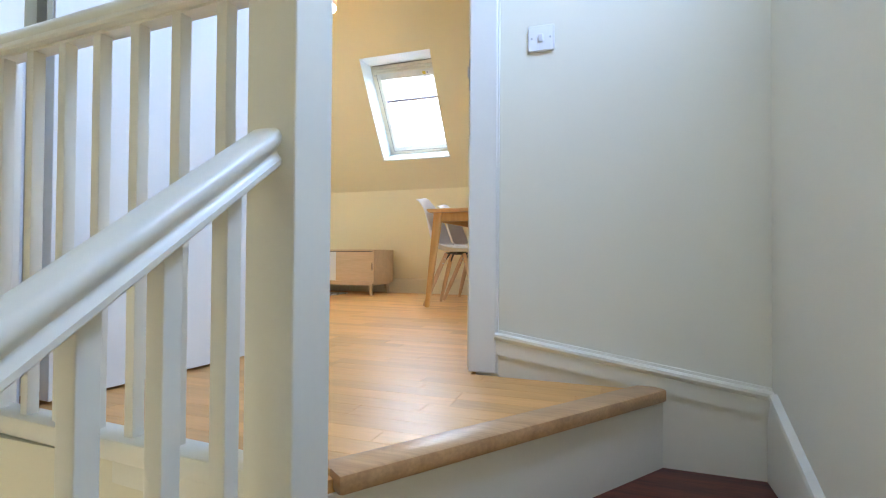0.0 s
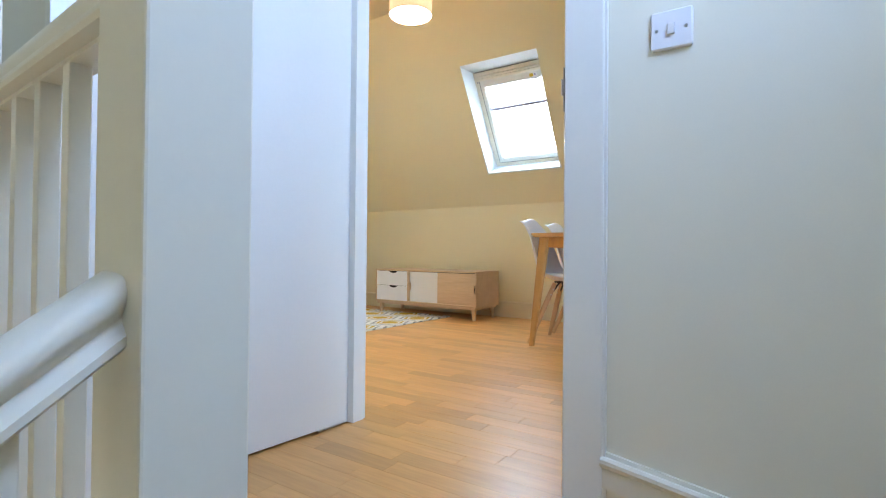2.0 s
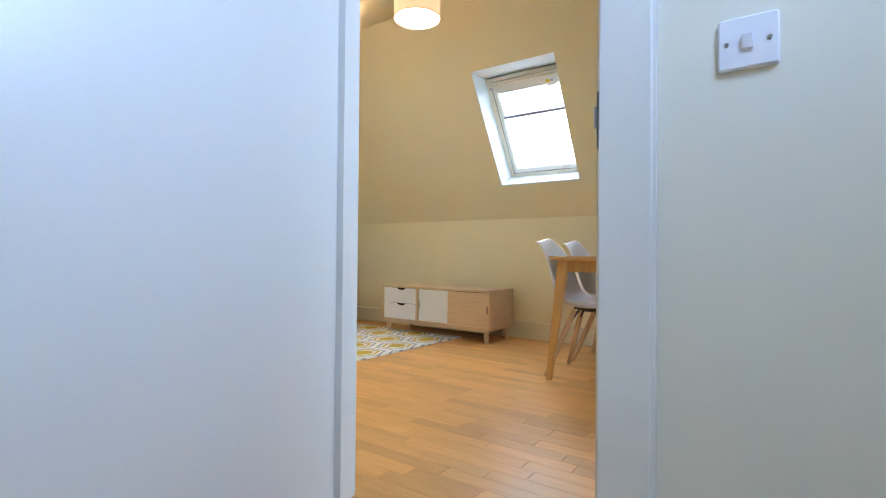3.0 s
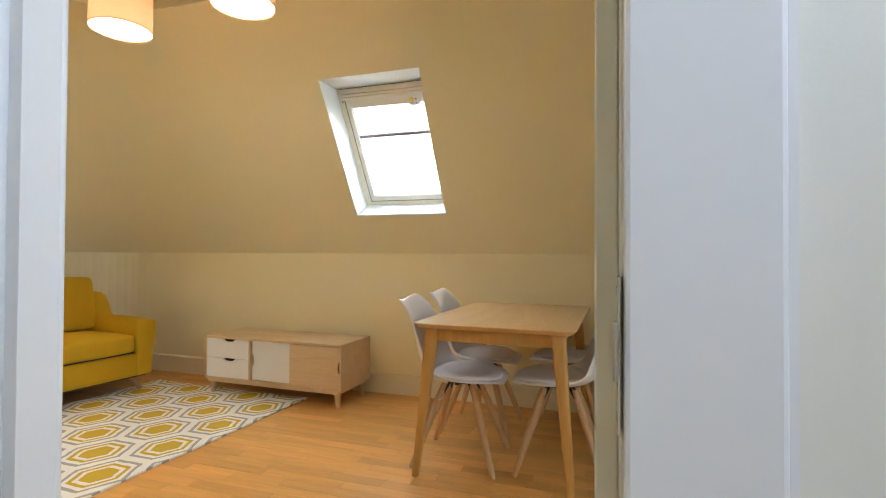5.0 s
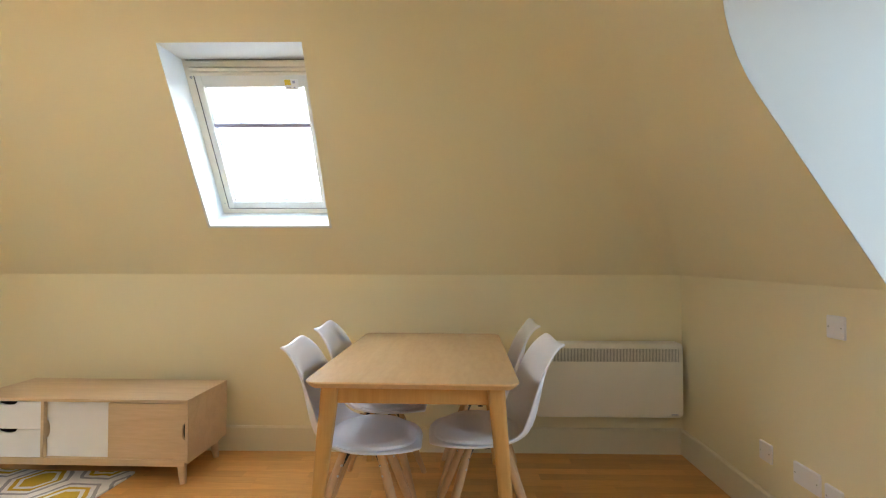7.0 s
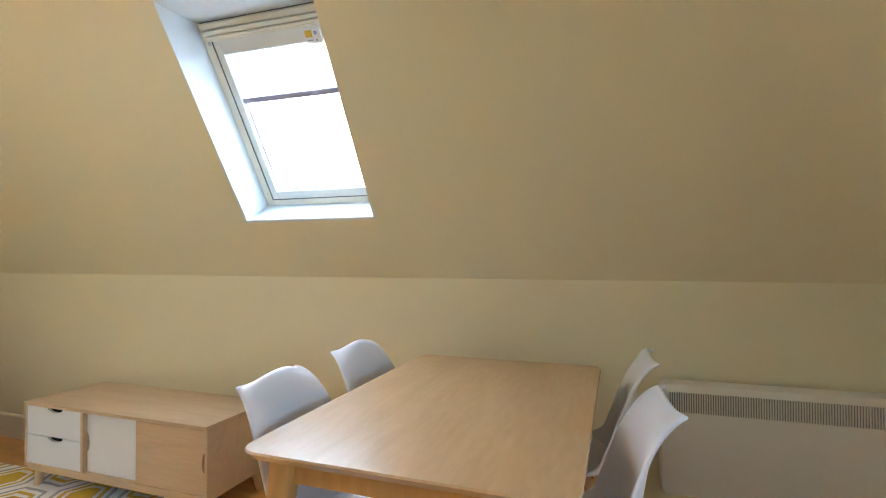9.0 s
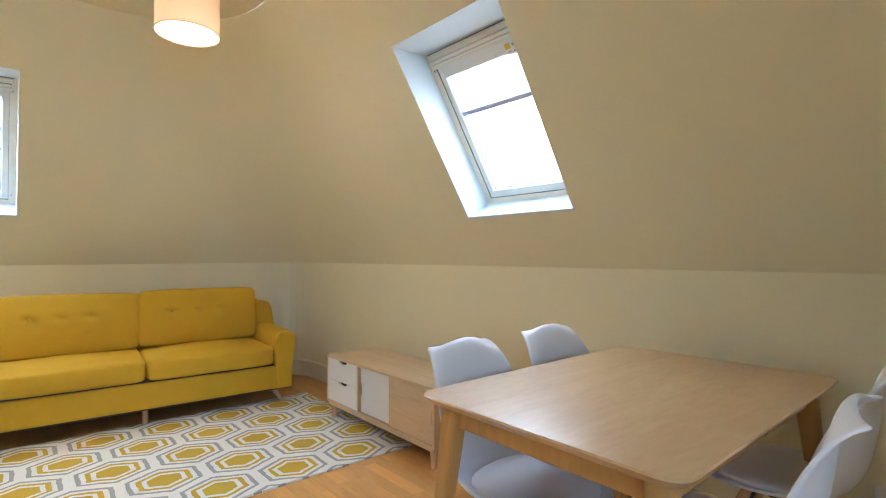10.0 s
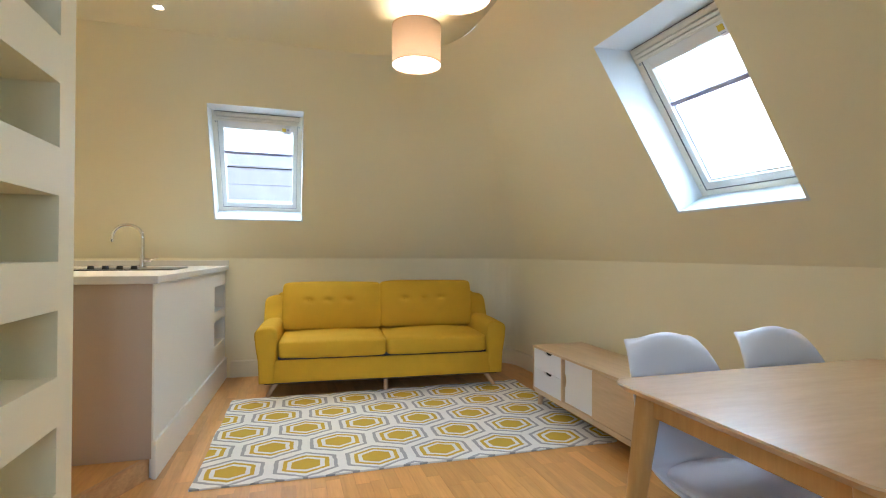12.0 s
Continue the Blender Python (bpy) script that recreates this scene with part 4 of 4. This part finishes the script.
    for x, dx in ((-h + 0.055, -0.012), (h - 0.055, 0.012)):
        for y, dy in ((0.045, -0.008), (D - 0.05, 0.012)):
            part("leg", taper(bmesh.new(), (x, y, z0 - 0.022), (x + dx, y + dy, 0.0), 0.024, 0.016, 14), PALE_OAK, s, smooth=True)
    return s


sideboard()


def pillow(lo, hi, puff, edge=0.035, n=14, sag=0.0, dimples=()):
    """A stuffed cushion: a soft box whose large faces swell; puff: swell along x, y, z."""
    lo, hi = Vector(lo), Vector(hi)
    c, h = (lo + hi) / 2, (hi - lo) / 2
    bm = bmesh.new()
    bmesh.ops.create_cube(bm, size=2)
    bmesh.ops.subdivide_edges(bm, edges=list(bm.edges), cuts=n, use_grid_fill=True)
    for v in bm.verts:
        p = v.co.copy()
        q = Vector([max(-1, min(1, a)) for a in p])
        # round the edges: pull the cube towards a superellipsoid
        k = 15.0
        ln = (abs(q.x) ** k + abs(q.y) ** k + abs(q.z) ** k) ** (1 / k)
        q = q / ln
        f = [(1 - abs(q[(i + 1) % 3]) ** 2.2) * (1 - abs(q[(i + 2) % 3]) ** 2.2) for i in range(3)]
        w = Vector([q[i] * h[i] + math.copysign(puff[i] * max(0, f[i]) * (abs(q[i]) > 0.5), q[i]) for i in range(3)])
        w += Vector((noise.noise(w * 5 + c), noise.noise(w * 5 + c * 2), noise.noise(w * 5 + c * 3))) * 0.006
        for dx, dz in dimples:
            g = math.exp(-(((w.y - dx) / 0.030) ** 2 + ((w.z - dz) / 0.022) ** 2))
            if w.x > 0:
                w.x -= 0.030 * g
        v.co = c + w
    return bm


def sofa():
    """A two-cushion sofa that faces +x, its front at x = 0."""
    s = thing("sofa", "mustard yellow velvet sofa with loose cushions and splayed oak legs", "sofa", m=pose(-3.507, 3.897, 0, 0, 0, -5.0))
    W, D = 2.03, 0.80
    h = W / 2
    part("base", boxes(((-D + 0.06, -h + 0.05, 0.128), (-0.012, h - 0.05, 0.308)), bevel=0.014), VELVET, s, smooth=True)
    for sy in (-1, 1):
        # arm: low flared top that sweeps up to the back
        prof = []
        for i in range(25):
            f = i / 24
            x = -D * f
            rise = max(0.0, min(1.0, (f - 0.66) / 0.16))
            zt = 0.570 + 0.012 * math.sin(f * 3.0) + 0.19 * rise * rise * (3 - 2 * rise)
            prof.append((x, zt))
        rows = []
        for x, zt in prof:
            inn, outt = sy * (h - 0.155), sy * h
            row = [(x, inn + sy * 0.02, 0.128), (x, inn + sy * 0.01, 0.33), (x, inn, zt - 0.12), (x, inn + sy * 0.002, zt - 0.060)]
            row += [(x, inn + sy * (0.062 - 0.060 * math.cos(radians(a))), zt - 0.050 + 0.050 * math.sin(radians(a))) for a in (20, 40, 60, 80)]
            row += [(x, inn + sy * 0.095, zt - 0.002), (x, inn + sy * 0.130, zt - 0.010), (x, outt + sy * 0.002, zt - 0.026), (x, outt + sy * 0.014, zt - 0.046), (x, outt + sy * 0.016, zt - 0.072), (x, outt + sy * 0.006, zt - 0.16), (x, outt - sy * 0.012, 0.30), (x, outt - sy * 0.02, 0.128)]
            rows.append(row)
        bm = bmesh.new()
        vs = grid(bm, rows, True)
        bm.faces.new(vs[0]), bm.faces.new(vs[-1][::-1])
        bmesh.ops.recalc_face_normals(bm, faces=bm.faces)
        bmesh.ops.bevel(bm, geom=[e for e in bm.edges if all(abs(v.co.x) < 1e-5 for v in e.verts)], offset=0.018, segments=3, profile=0.5, affect='EDGES')
        part("arm", bm, VELVET, s, smooth=True)
        cy = sy * (h - 0.155) / 2
        w = (h - 0.16) / 2 - 0.003
        part("seat_cushion", pillow((-0.70, cy - w, 0.320), (0.015, cy + w, 0.457), (0.012, 0.004, 0.022), n=20), VELVET, s, "plump mustard seat cushion", True)
        dim = [(k * 0.17 - 0.04, 0.045) for k in (-1, 0, 1)]
        bk = part("back_cushion", pillow((-0.085, -w - 0.012, -0.212), (0.085, w + 0.004, 0.212), (0.050, 0.012, 0.012), dimples=dim, n=30), VELVET, s, "button tufted mustard back cushion", True)
        bk.matrix_local = pose(-0.60, cy, 0.669 + (0.008 if sy > 0 else 0), 0, -9, 0)
        for k in (-1, 0, 1):
            part("button", taper(bmesh.new(), (0.100, k * 0.17 - 0.04, 0.045), (0.108, k * 0.17 - 0.04, 0.045), 0.010, 0.006, 10), VELVET, bk)
    # black sheet fills the slit below the cushions in place of its shade
    part("seat_deck", boxes(((-D + 0.10, -h + 0.16, 0.3082), (-0.022, h - 0.16, 0.326))), BLACK, s, "black sheet standing for the shaded gap under the seat cushions")
    # black sheet added below the base to darken the shade under the sofa
    part("dust_cover", boxes(((-D + 0.08, -h + 0.06, 0.118), (-0.03, h - 0.06, 0.1275))), BLACK, s, "black sheet that deepens the shade under the sofa")
    # the back is drawn down low to keep light from under the sofa
    part("back", pillow((-D - 0.02, -h + 0.06, 0.06), (-D + 0.14, h - 0.06, 0.80), (0.01, 0.0, 0.01), n=10), VELVET, s, smooth=True)
    for x, dx in ((-0.11, 0.055), (-D + 0.11, -0.05)):
        for sy in (-1, 1):
            part("leg", taper(bmesh.new(), (x, sy * (h - 0.15), 0.131), (x + dx, sy * (h - 0.075), 0.012), 0.024, 0.014, 14), CHAIR_LEG, s, "splayed oak leg", True)
    part("centre_leg", taper(bmesh.new(), (-0.10, 0.0, 0.130), (-0.10, 0.0, 0.012), 0.02, 0.018, 12), CHAIR_LEG, s, smooth=True)
    return s


sofa()


def rug():
    r = bmesh.new()
    nx, ny, W, L = 40, 60, 1.50, 2.375
    top, low = [], []
    for i in range(nx + 1):
        a, b = [], []
        for j in range(ny + 1):
            x, y = -W / 2 + W * i / nx, -L / 2 + L * j / ny
            e = 0.013 * noise.noise((x * 3.1, y * 3.1, 2.0)) + 0.006 * noise.noise((x * 11, y * 11, 5.0))
            x2 = x + (e if abs(x) > W / 2 - 0.05 else 0)
            y2 = y + (e if abs(y) > L / 2 - 0.05 else 0)
            z = 0.010 + 0.004 * max(0, noise.noise((x * 2.2, y * 2.2, 9.0))) + 0.004 * max(0, noise.noise((x * 9, y * 9, 1.0))) * (1 if abs(x) > W / 2 - 0.08 or abs(y) > L / 2 - 0.08 else 0.2)
            a.append((x2, y2, z)), b.append((x2, y2, 0.002))
        top.append(a), low.append(b)
    grid(r, top), grid(r, low)
    edge = lambda g: g[0] + [q[-1] for q in g[1:-1]] + g[-1][::-1] + [q[0] for q in g[-2:0:-1]]
    grid(r, [edge(top), edge(low)], True)
    bmesh.ops.remove_doubles(r, verts=r.verts, dist=0.0003)
    bmesh.ops.recalc_face_normals(r, faces=r.faces)
    ob = new("rug", mesh_from("rug", r, RUG, True))
    ob.matrix_world = pose(-2.865, 3.88, 0, 0, 0, -1.6)
    return tagged(ob, "white flat-woven rug with yellow and grey hexagons under the sofa", "rug")


rug()


def heater():
    p = thing("panel_heater", "white electric panel heater with a slotted grille on the wall", "heater", m=pose(0.632, 5.30, 0.248))
    W, H = 0.885, 0.448
    bm = bmesh.new()
    rings = []
    for inset, y in ((0.0, 0.075), (0.0, 0.012), (0.004, 0.003), (0.012, 0.0)):
        rings.append([(x, y, z + H / 2) for x, z in rounded_rect(W - 2 * inset, H - 2 * inset, 0.03 - inset)])
    vs = grid(bm, rings, True)
    bm.faces.new(vs[0]), bm.faces.new(vs[-1])
    bmesh.ops.recalc_face_normals(bm, faces=bm.faces)
    part("body", bm, HEATER, p, smooth=True)
    # grey sheet behind the slats, the slots' shade put into its colour
    part("grille_back", boxes(((-W / 2 + 0.03, -0.0015, H - 0.112), (W / 2 - 0.03, 0.002, H - 0.034))), GAP_SHADE, p, "grey sheet standing for the shade in the grille slots")
    n = 96
    slat = mesh_from("slat", boxes(((-0.0022, -0.006, 0), (0.0022, -0.0018, 0.078))), HEATER)
    for i in range(n + 1):
        o = new("slat", slat)
        o.parent = p
        o.location = (-W / 2 + 0.03 + (W - 0.06) * i / n, 0, H - 0.112)
    part("wall_bracket", boxes(((-0.3, 0.075, 0.05), (0.3, 0.099, H - 0.05))), METAL, p)
    part("maker_mark", boxes(((W / 2 - 0.075, -0.0012, 0.018), (W / 2 - 0.035, 0.0005, 0.024))), GREY_BAR, p, "small grey printed bar")
    return p


heater()


def wall_plate(m, w=0.086, rocker=0, label="white plastic wall socket plate", holes=False):
    """A plate in the x-z plane of m, facing -y."""
    s = thing("light_switch" if rocker else "wall_socket", label, "switch" if rocker else "socket", m=m)
    bm = bmesh.new()
    rings = []
    for inset, y in ((0.0, 0.0), (0.0, -0.006), (0.003, -0.009)):
        rings.append([(x, y, z) for x, z in rounded_rect(w - 2 * inset, 0.086 - 2 * inset, 0.006 - inset)])
    vs = grid(bm, rings, True)
    bm.faces.new(vs[-1])
    bmesh.ops.recalc_face_normals(bm, faces=bm.faces)
    part("plate", bm, PLASTIC, s, smooth=True)
    for x in (-w / 2 + 0.013, w / 2 - 0.013):
        part("screw", taper(bmesh.new(), (x, -0.0105, 0), (x, -0.008, 0), 0.0035, 0.0035, 10), METAL, s)
    if rocker:
        rk = boxes(((-0.0075, -0.0155, -0.012), (0.0075, -0.0085, 0.012)), bevel=0.0015)
        bmesh.ops.rotate(rk, cent=(0, -0.0085, 0), matrix=Matrix.Rotation(radians(7), 3, 'X'), verts=rk.verts)
        part("rocker", rk, PLASTIC, s)
    if holes:
        for cx in ([0] if w < 0.1 else [-0.036, 0.036]):
            # dark patch on the plate face imitates the shaded pin opening
            part("pin_hole", boxes(((cx - 0.004, -0.0098, 0.012), (cx + 0.004, -0.0088, 0.022))), DARK, s)
    return s


wall_plate(pose(0.300, WALL_S, 1.109), rocker=1, label="white single light switch with two screws")
for y, z, w in ((4.17, 0.95, 0.086), (4.585, 0.33, 0.086), (4.33, 0.325, 0.146), (4.19, 0.31, 0.086)):
    wall_plate(pose(EX, y, z, 0, 0, -90), w, label="white plastic socket plate above the skirting")
wall_plate(pose(0.065, NY, 0.335), holes=True, label="white plastic socket plate beside the heater")


# ---- kitchen on its step ----

def peninsula():
    k = thing("kitchen_peninsula", "white panelled kitchen peninsula with taupe end and small niches", "kitchen unit", m=pose(-2.36, 2.472, 0, 0, 0, -2.75))
    far, n0, n1 = -2.085, -2.03, -1.575
    wallp = bmesh.new()
    box(wallp, (n1, -0.16, 0.0), (-0.019, 0.0, 0.992))
    box(wallp, (far, -0.16, 0.0), (n0, 0.0, 0.992))
    for a, b in ((0.0, 0.375), (0.576, 0.659), (0.868, 0.992)):
        box(wallp, (n0, -0.16, a), (n1, 0.0, b))
    part("back_panel", wallp, WHITE_WALL, k, "white painted panel with two small niches")
    part("niche_back", boxes(((far, -0.18, 0.0), (n1 + 0.05, -0.161, 0.992))), WHITE_WALL, k)
    part("skirting", boxes(((far, 0.0005, 0.0), (0.012, 0.016, 0.195)), bevel=0.003), GLOSS, k)
    part("end_panel", boxes(((-0.018, -0.61, 0.102), (0.0, -0.0105, 0.992)), bevel=0.0015), TAUPE, k, "taupe laminate end panel")
    part("corner_post", boxes(((-0.0185, -0.010, 0.0), (0.002, 0.0003, 0.992)), bevel=0.002), WHITE_WALL, k)
    part("carcass", boxes(((far + 0.03, -0.59, 0.102), (-0.0185, -0.185, 0.992))), TAUPE, k)
    return k


peninsula()
wt = structure("worktop", prism([(WX + 0.001, S_END + 0.01), (-3.82, S_END + 0.01), (-3.82, 1.84), (-2.335, 1.84), (-2.335, 2.492), (WX + 0.001, 2.60)], 0.993, 1.034, 0.004), STONE, "pale laminate kitchen worktop")
structure("trim_upstand", boxes(((WX + 0.001, S_END + 0.01, 1.0345), (WX + 0.02, 2.60, 1.082)), bevel=0.003), STONE, "pale laminate upstand along the wall")
base_unit = thing("base_cabinet", "taupe kitchen base cabinet under the worktop", "cabinet")
part("body", boxes(((WX + 0.001, S_END + 0.01, 0.102), (-3.86, 1.895, 0.992))), TAUPE, base_unit)


def hob():
    h = thing("hob", "black glass hob with four control knobs on the worktop", "hob", m=pose(-3.44, 2.10, 1.0345))
    part("glass_top", boxes(((-0.26, -0.29, 0.0), (0.26, 0.29, 0.006)), bevel=0.002), BLACK, h)
    for i in range(4):
        kb = part("knob", taper(bmesh.new(), (0.19, -0.20 + 0.082 * i, 0.0062), (0.19, -0.20 + 0.082 * i, 0.030), 0.021, 0.017, 16), BLACK, h, smooth=True)
        part("marker", boxes(((0.188, -0.20 + 0.082 * i, 0.0302), (0.192, -0.185 + 0.082 * i, 0.031))), PLASTIC, kb)
    return h


hob()


def tap():
    t = thing("kitchen_tap", "chrome swan-neck kitchen mixer tap", "tap", m=pose(-3.96, 2.02, 1.0345))
    part("base", join(taper(bmesh.new(), (0, 0, 0), (0, 0, 0.012), 0.028, 0.026, 18), taper(bmesh.new(), (0, 0, 0.012), (0, 0, 0.10), 0.021, 0.018, 18)), CHROME, t, smooth=True)
    ring = [(0.0125 * math.cos(2 * math.pi * i / 12), 0.0125 * math.sin(2 * math.pi * i / 12)) for i in range(12)]
    path = [(0, 0, 0.09), (0, 0, 0.16), (0, 0, 0.225)] + [(0, -0.105 + 0.105 * math.cos(radians(a)), 0.235 + 0.10 * math.sin(radians(a))) for a in range(10, 181, 14)] + [(0, -0.213, 0.22)]
    part("spout", sweep(bmesh.new(), ring, path, (1, 0, 0)), CHROME, t, smooth=True)
    part("nozzle", taper(bmesh.new(), (0, -0.2135, 0.223), (0, -0.218, 0.2), 0.015, 0.012, 12), CHROME, t, smooth=True)
    part("valve", taper(bmesh.new(), (0, 0, 0.055), (0, 0.06, 0.055), 0.016, 0.016, 14), CHROME, t, smooth=True)
    part("lever", taper(bmesh.new(), (0, 0.05, 0.058), (0.0, 0.115, 0.075), 0.006, 0.004, 10), CHROME, t, smooth=True)
    return t


tap()
structure("floor_kitchen_step", prism([(WX + 0.001, 2.30), (-2.376, 2.32), (-2.376, 2.425), (-2.02, 2.245), (-1.642, 2.06), (-1.642, S_END), (WX + 0.001, S_END)], -0.012, 0.1), FLOOR_WOOD, "raised honey oak kitchen floor")
q = [Vector((-2.372, 2.452)), Vector((-1.642, 2.082))]
structure("trim_step_nosing", wedge(q[1], q[0], 0.03, 0.0, 0.103, 0.004), NOSING, "honey oak edge of the kitchen step")


# ---- lights ----
def pendant(x, y):
    p = thing("pendant_light", "beige linen drum pendant with a lit white diffuser", "lamp", "drum pendants", pose(x, y, 2.352))
    R, H, n = 0.155, 0.245, 48
    circ = lambda r, z: [(r * math.cos(2 * math.pi * i / n), r * math.sin(2 * math.pi * i / n), z) for i in range(n)]
    bm = bmesh.new()
    grid(bm, [circ(R, 0.0), circ(R, H)], True)
    sh = part("shade", bm, SHADE, p, "beige linen drum shade", True)
    for z in (0.0, H):
        rim = bmesh.new()
        grid(rim, [circ(R + 0.0015, z - 0.003), circ(R + 0.0015, z + 0.004), circ(R - 0.0015, z + 0.004), circ(R - 0.0015, z - 0.003), circ(R + 0.0015, z - 0.003)], True)
        part("rim", rim, NOSING, sh)
    bm = bmesh.new()
    grid(bm, [circ(R - 0.004, 0.004), circ(R - 0.004, 0.010)], True)
    c = [bm.verts.new(q) for q in circ(R - 0.004, 0.004)]
    bm.faces.new(c[::-1])
    part("diffuser", bm, DIFFUSER, p, "glowing white diffuser")
    part("flex", taper(bmesh.new(), (0, 0, 0.20), (0, 0, TOP - 2.352 - 0.02), 0.003, 0.003, 8), PLASTIC, p)
    part("bulb_holder", taper(bmesh.new(), (0, 0, 0.17), (0, 0, 0.235), 0.018, 0.018, 14), PLASTIC, p)
    part("ceiling_rose", join(taper(bmesh.new(), (0, 0, TOP - 2.352 - 0.028), (0, 0, TOP - 2.352 - 0.004), 0.032, 0.05, 24), taper(bmesh.new(), (0, 0, TOP - 2.352 - 0.004), (0, 0, TOP - 2.352), 0.05, 0.05, 24)), PLASTIC, p, smooth=True)
    for a in range(3):
        e = Vector((R * math.cos(2.1 * a), R * math.sin(2.1 * a), H - 0.003))
        part("spoke", taper(bmesh.new(), (0, 0, 0.225), e, 0.0018, 0.0018, 6), METAL, p)
    return p


for lx, ly in LAMPS:
    pendant(lx, ly)
for ly in (2.32, 1.25):
    dl = thing("downlight", "small round recessed ceiling downlight", "lamp", "ceiling downlights", pose(-3.05, ly, TOP))
    rimb = bmesh.new()
    rr = lambda r, z: [(r * math.cos(2 * math.pi * i / 24), r * math.sin(2 * math.pi * i / 24), z) for i in range(24)]
    grid(rimb, [rr(0.042, 0.0), rr(0.040, -0.005), rr(0.031, -0.006), rr(0.029, 0.0)], True)
    part("rim", rimb, CHROME, dl, smooth=True)
    dd = bmesh.new()
    dd.faces.new([dd.verts.new(q) for q in rr(0.030, -0.002)][::-1])
    part("bulb", dd, LED, dl, "lit bulb face")


# ---- floor strips, last ----
rng = random.Random(4)
STRIP, LENS = 0.0715, (0.28, 0.36, 0.44, 0.55)
shared = {}
for ln in LENS:
    b2 = boxes(((0, 0, -0.0118), (ln - 0.0008, STRIP - 0.0008, 0.0)))
    bmesh.ops.bevel(b2, geom=[e for e in b2.edges if all(v.co.z > -0.001 for v in e.verts)], offset=0.0006, segments=1, affect='EDGES')
    shared[ln] = mesh_from("floor_strip", b2, FLOOR_WOOD)
verts, faces = [], []


def loose(x0, x1, x0b, x1b, y0, y1):
    i = len(verts)
    g = 0.0004
    for z in (-0.0118, 0.0):
        verts.extend(((x0 + g, y0 + g, z), (x1 - g, y0 + g, z), (x1b - g, y1 - g, z), (x0b + g, y1 - g, z)))
    faces.extend(((i + 4, i + 5, i + 6, i + 7), (i, i + 1, i + 5, i + 4), (i + 1, i + 2, i + 6, i + 5), (i + 2, i + 3, i + 7, i + 6), (i + 3, i, i + 4, i + 7)))


count = 0
rows = int((NY - 1.305) / STRIP) + 1
for r in range(rows):
    y0 = 1.305 + r * STRIP
    y1 = min(y0 + STRIP, NY)
    if y0 >= NY:
        break

    def limits(y):
        if y >= WALL_N:
            return WX, (EX if y > CHEEK else 2.9)
        if y >= WALL_S:
            return DOOR_L - 0.02, DOOR_R + 0.02
        f = (y - N0.y) / (N1.y - N0.y)
        return -1.0, N0.x + f * (N1.x - N0.x) - 0.055
    (a0, b0), (a1, b1) = limits(y0 + 1e-6), limits(y1 - 1e-6)
    a0 = a1 = max(a0, a1)
    if abs(b0 - b1) > 0.2:
        b0 = b1 = min(b0, b1)
    x = a0 - rng.random() * 0.4
    while x < max(b0, b1) - 0.001:
        ln = rng.choice(LENS)
        xa, xb = max(x, a0), x + ln
        inside = xa == x and xb < min(b0, b1) and y1 - y0 > STRIP - 1e-4
        if inside and count < 300 and -2.05 < xa < 0.35 and y0 > 2.1 and y0 < 4.35:
            ob = new("floor_strip", shared[ln])
            ob.parent = floor
            ob.location = (x, y0, 0)
            count += 1
        elif xb > xa + 0.002 and min(xa, b0, b1) == xa:
            loose(xa, min(xb, b0), xa, min(xb, b1), y0, y1)
        x += ln
me = bpy.data.meshes.new("floor_strips")
me.from_pydata(verts, [], faces)
me.materials.append(FLOOR_WOOD)
rest = new("floor_strips", me)
rest.parent = floor
tagged(rest, "honey oak floor strips", kind="stuff")
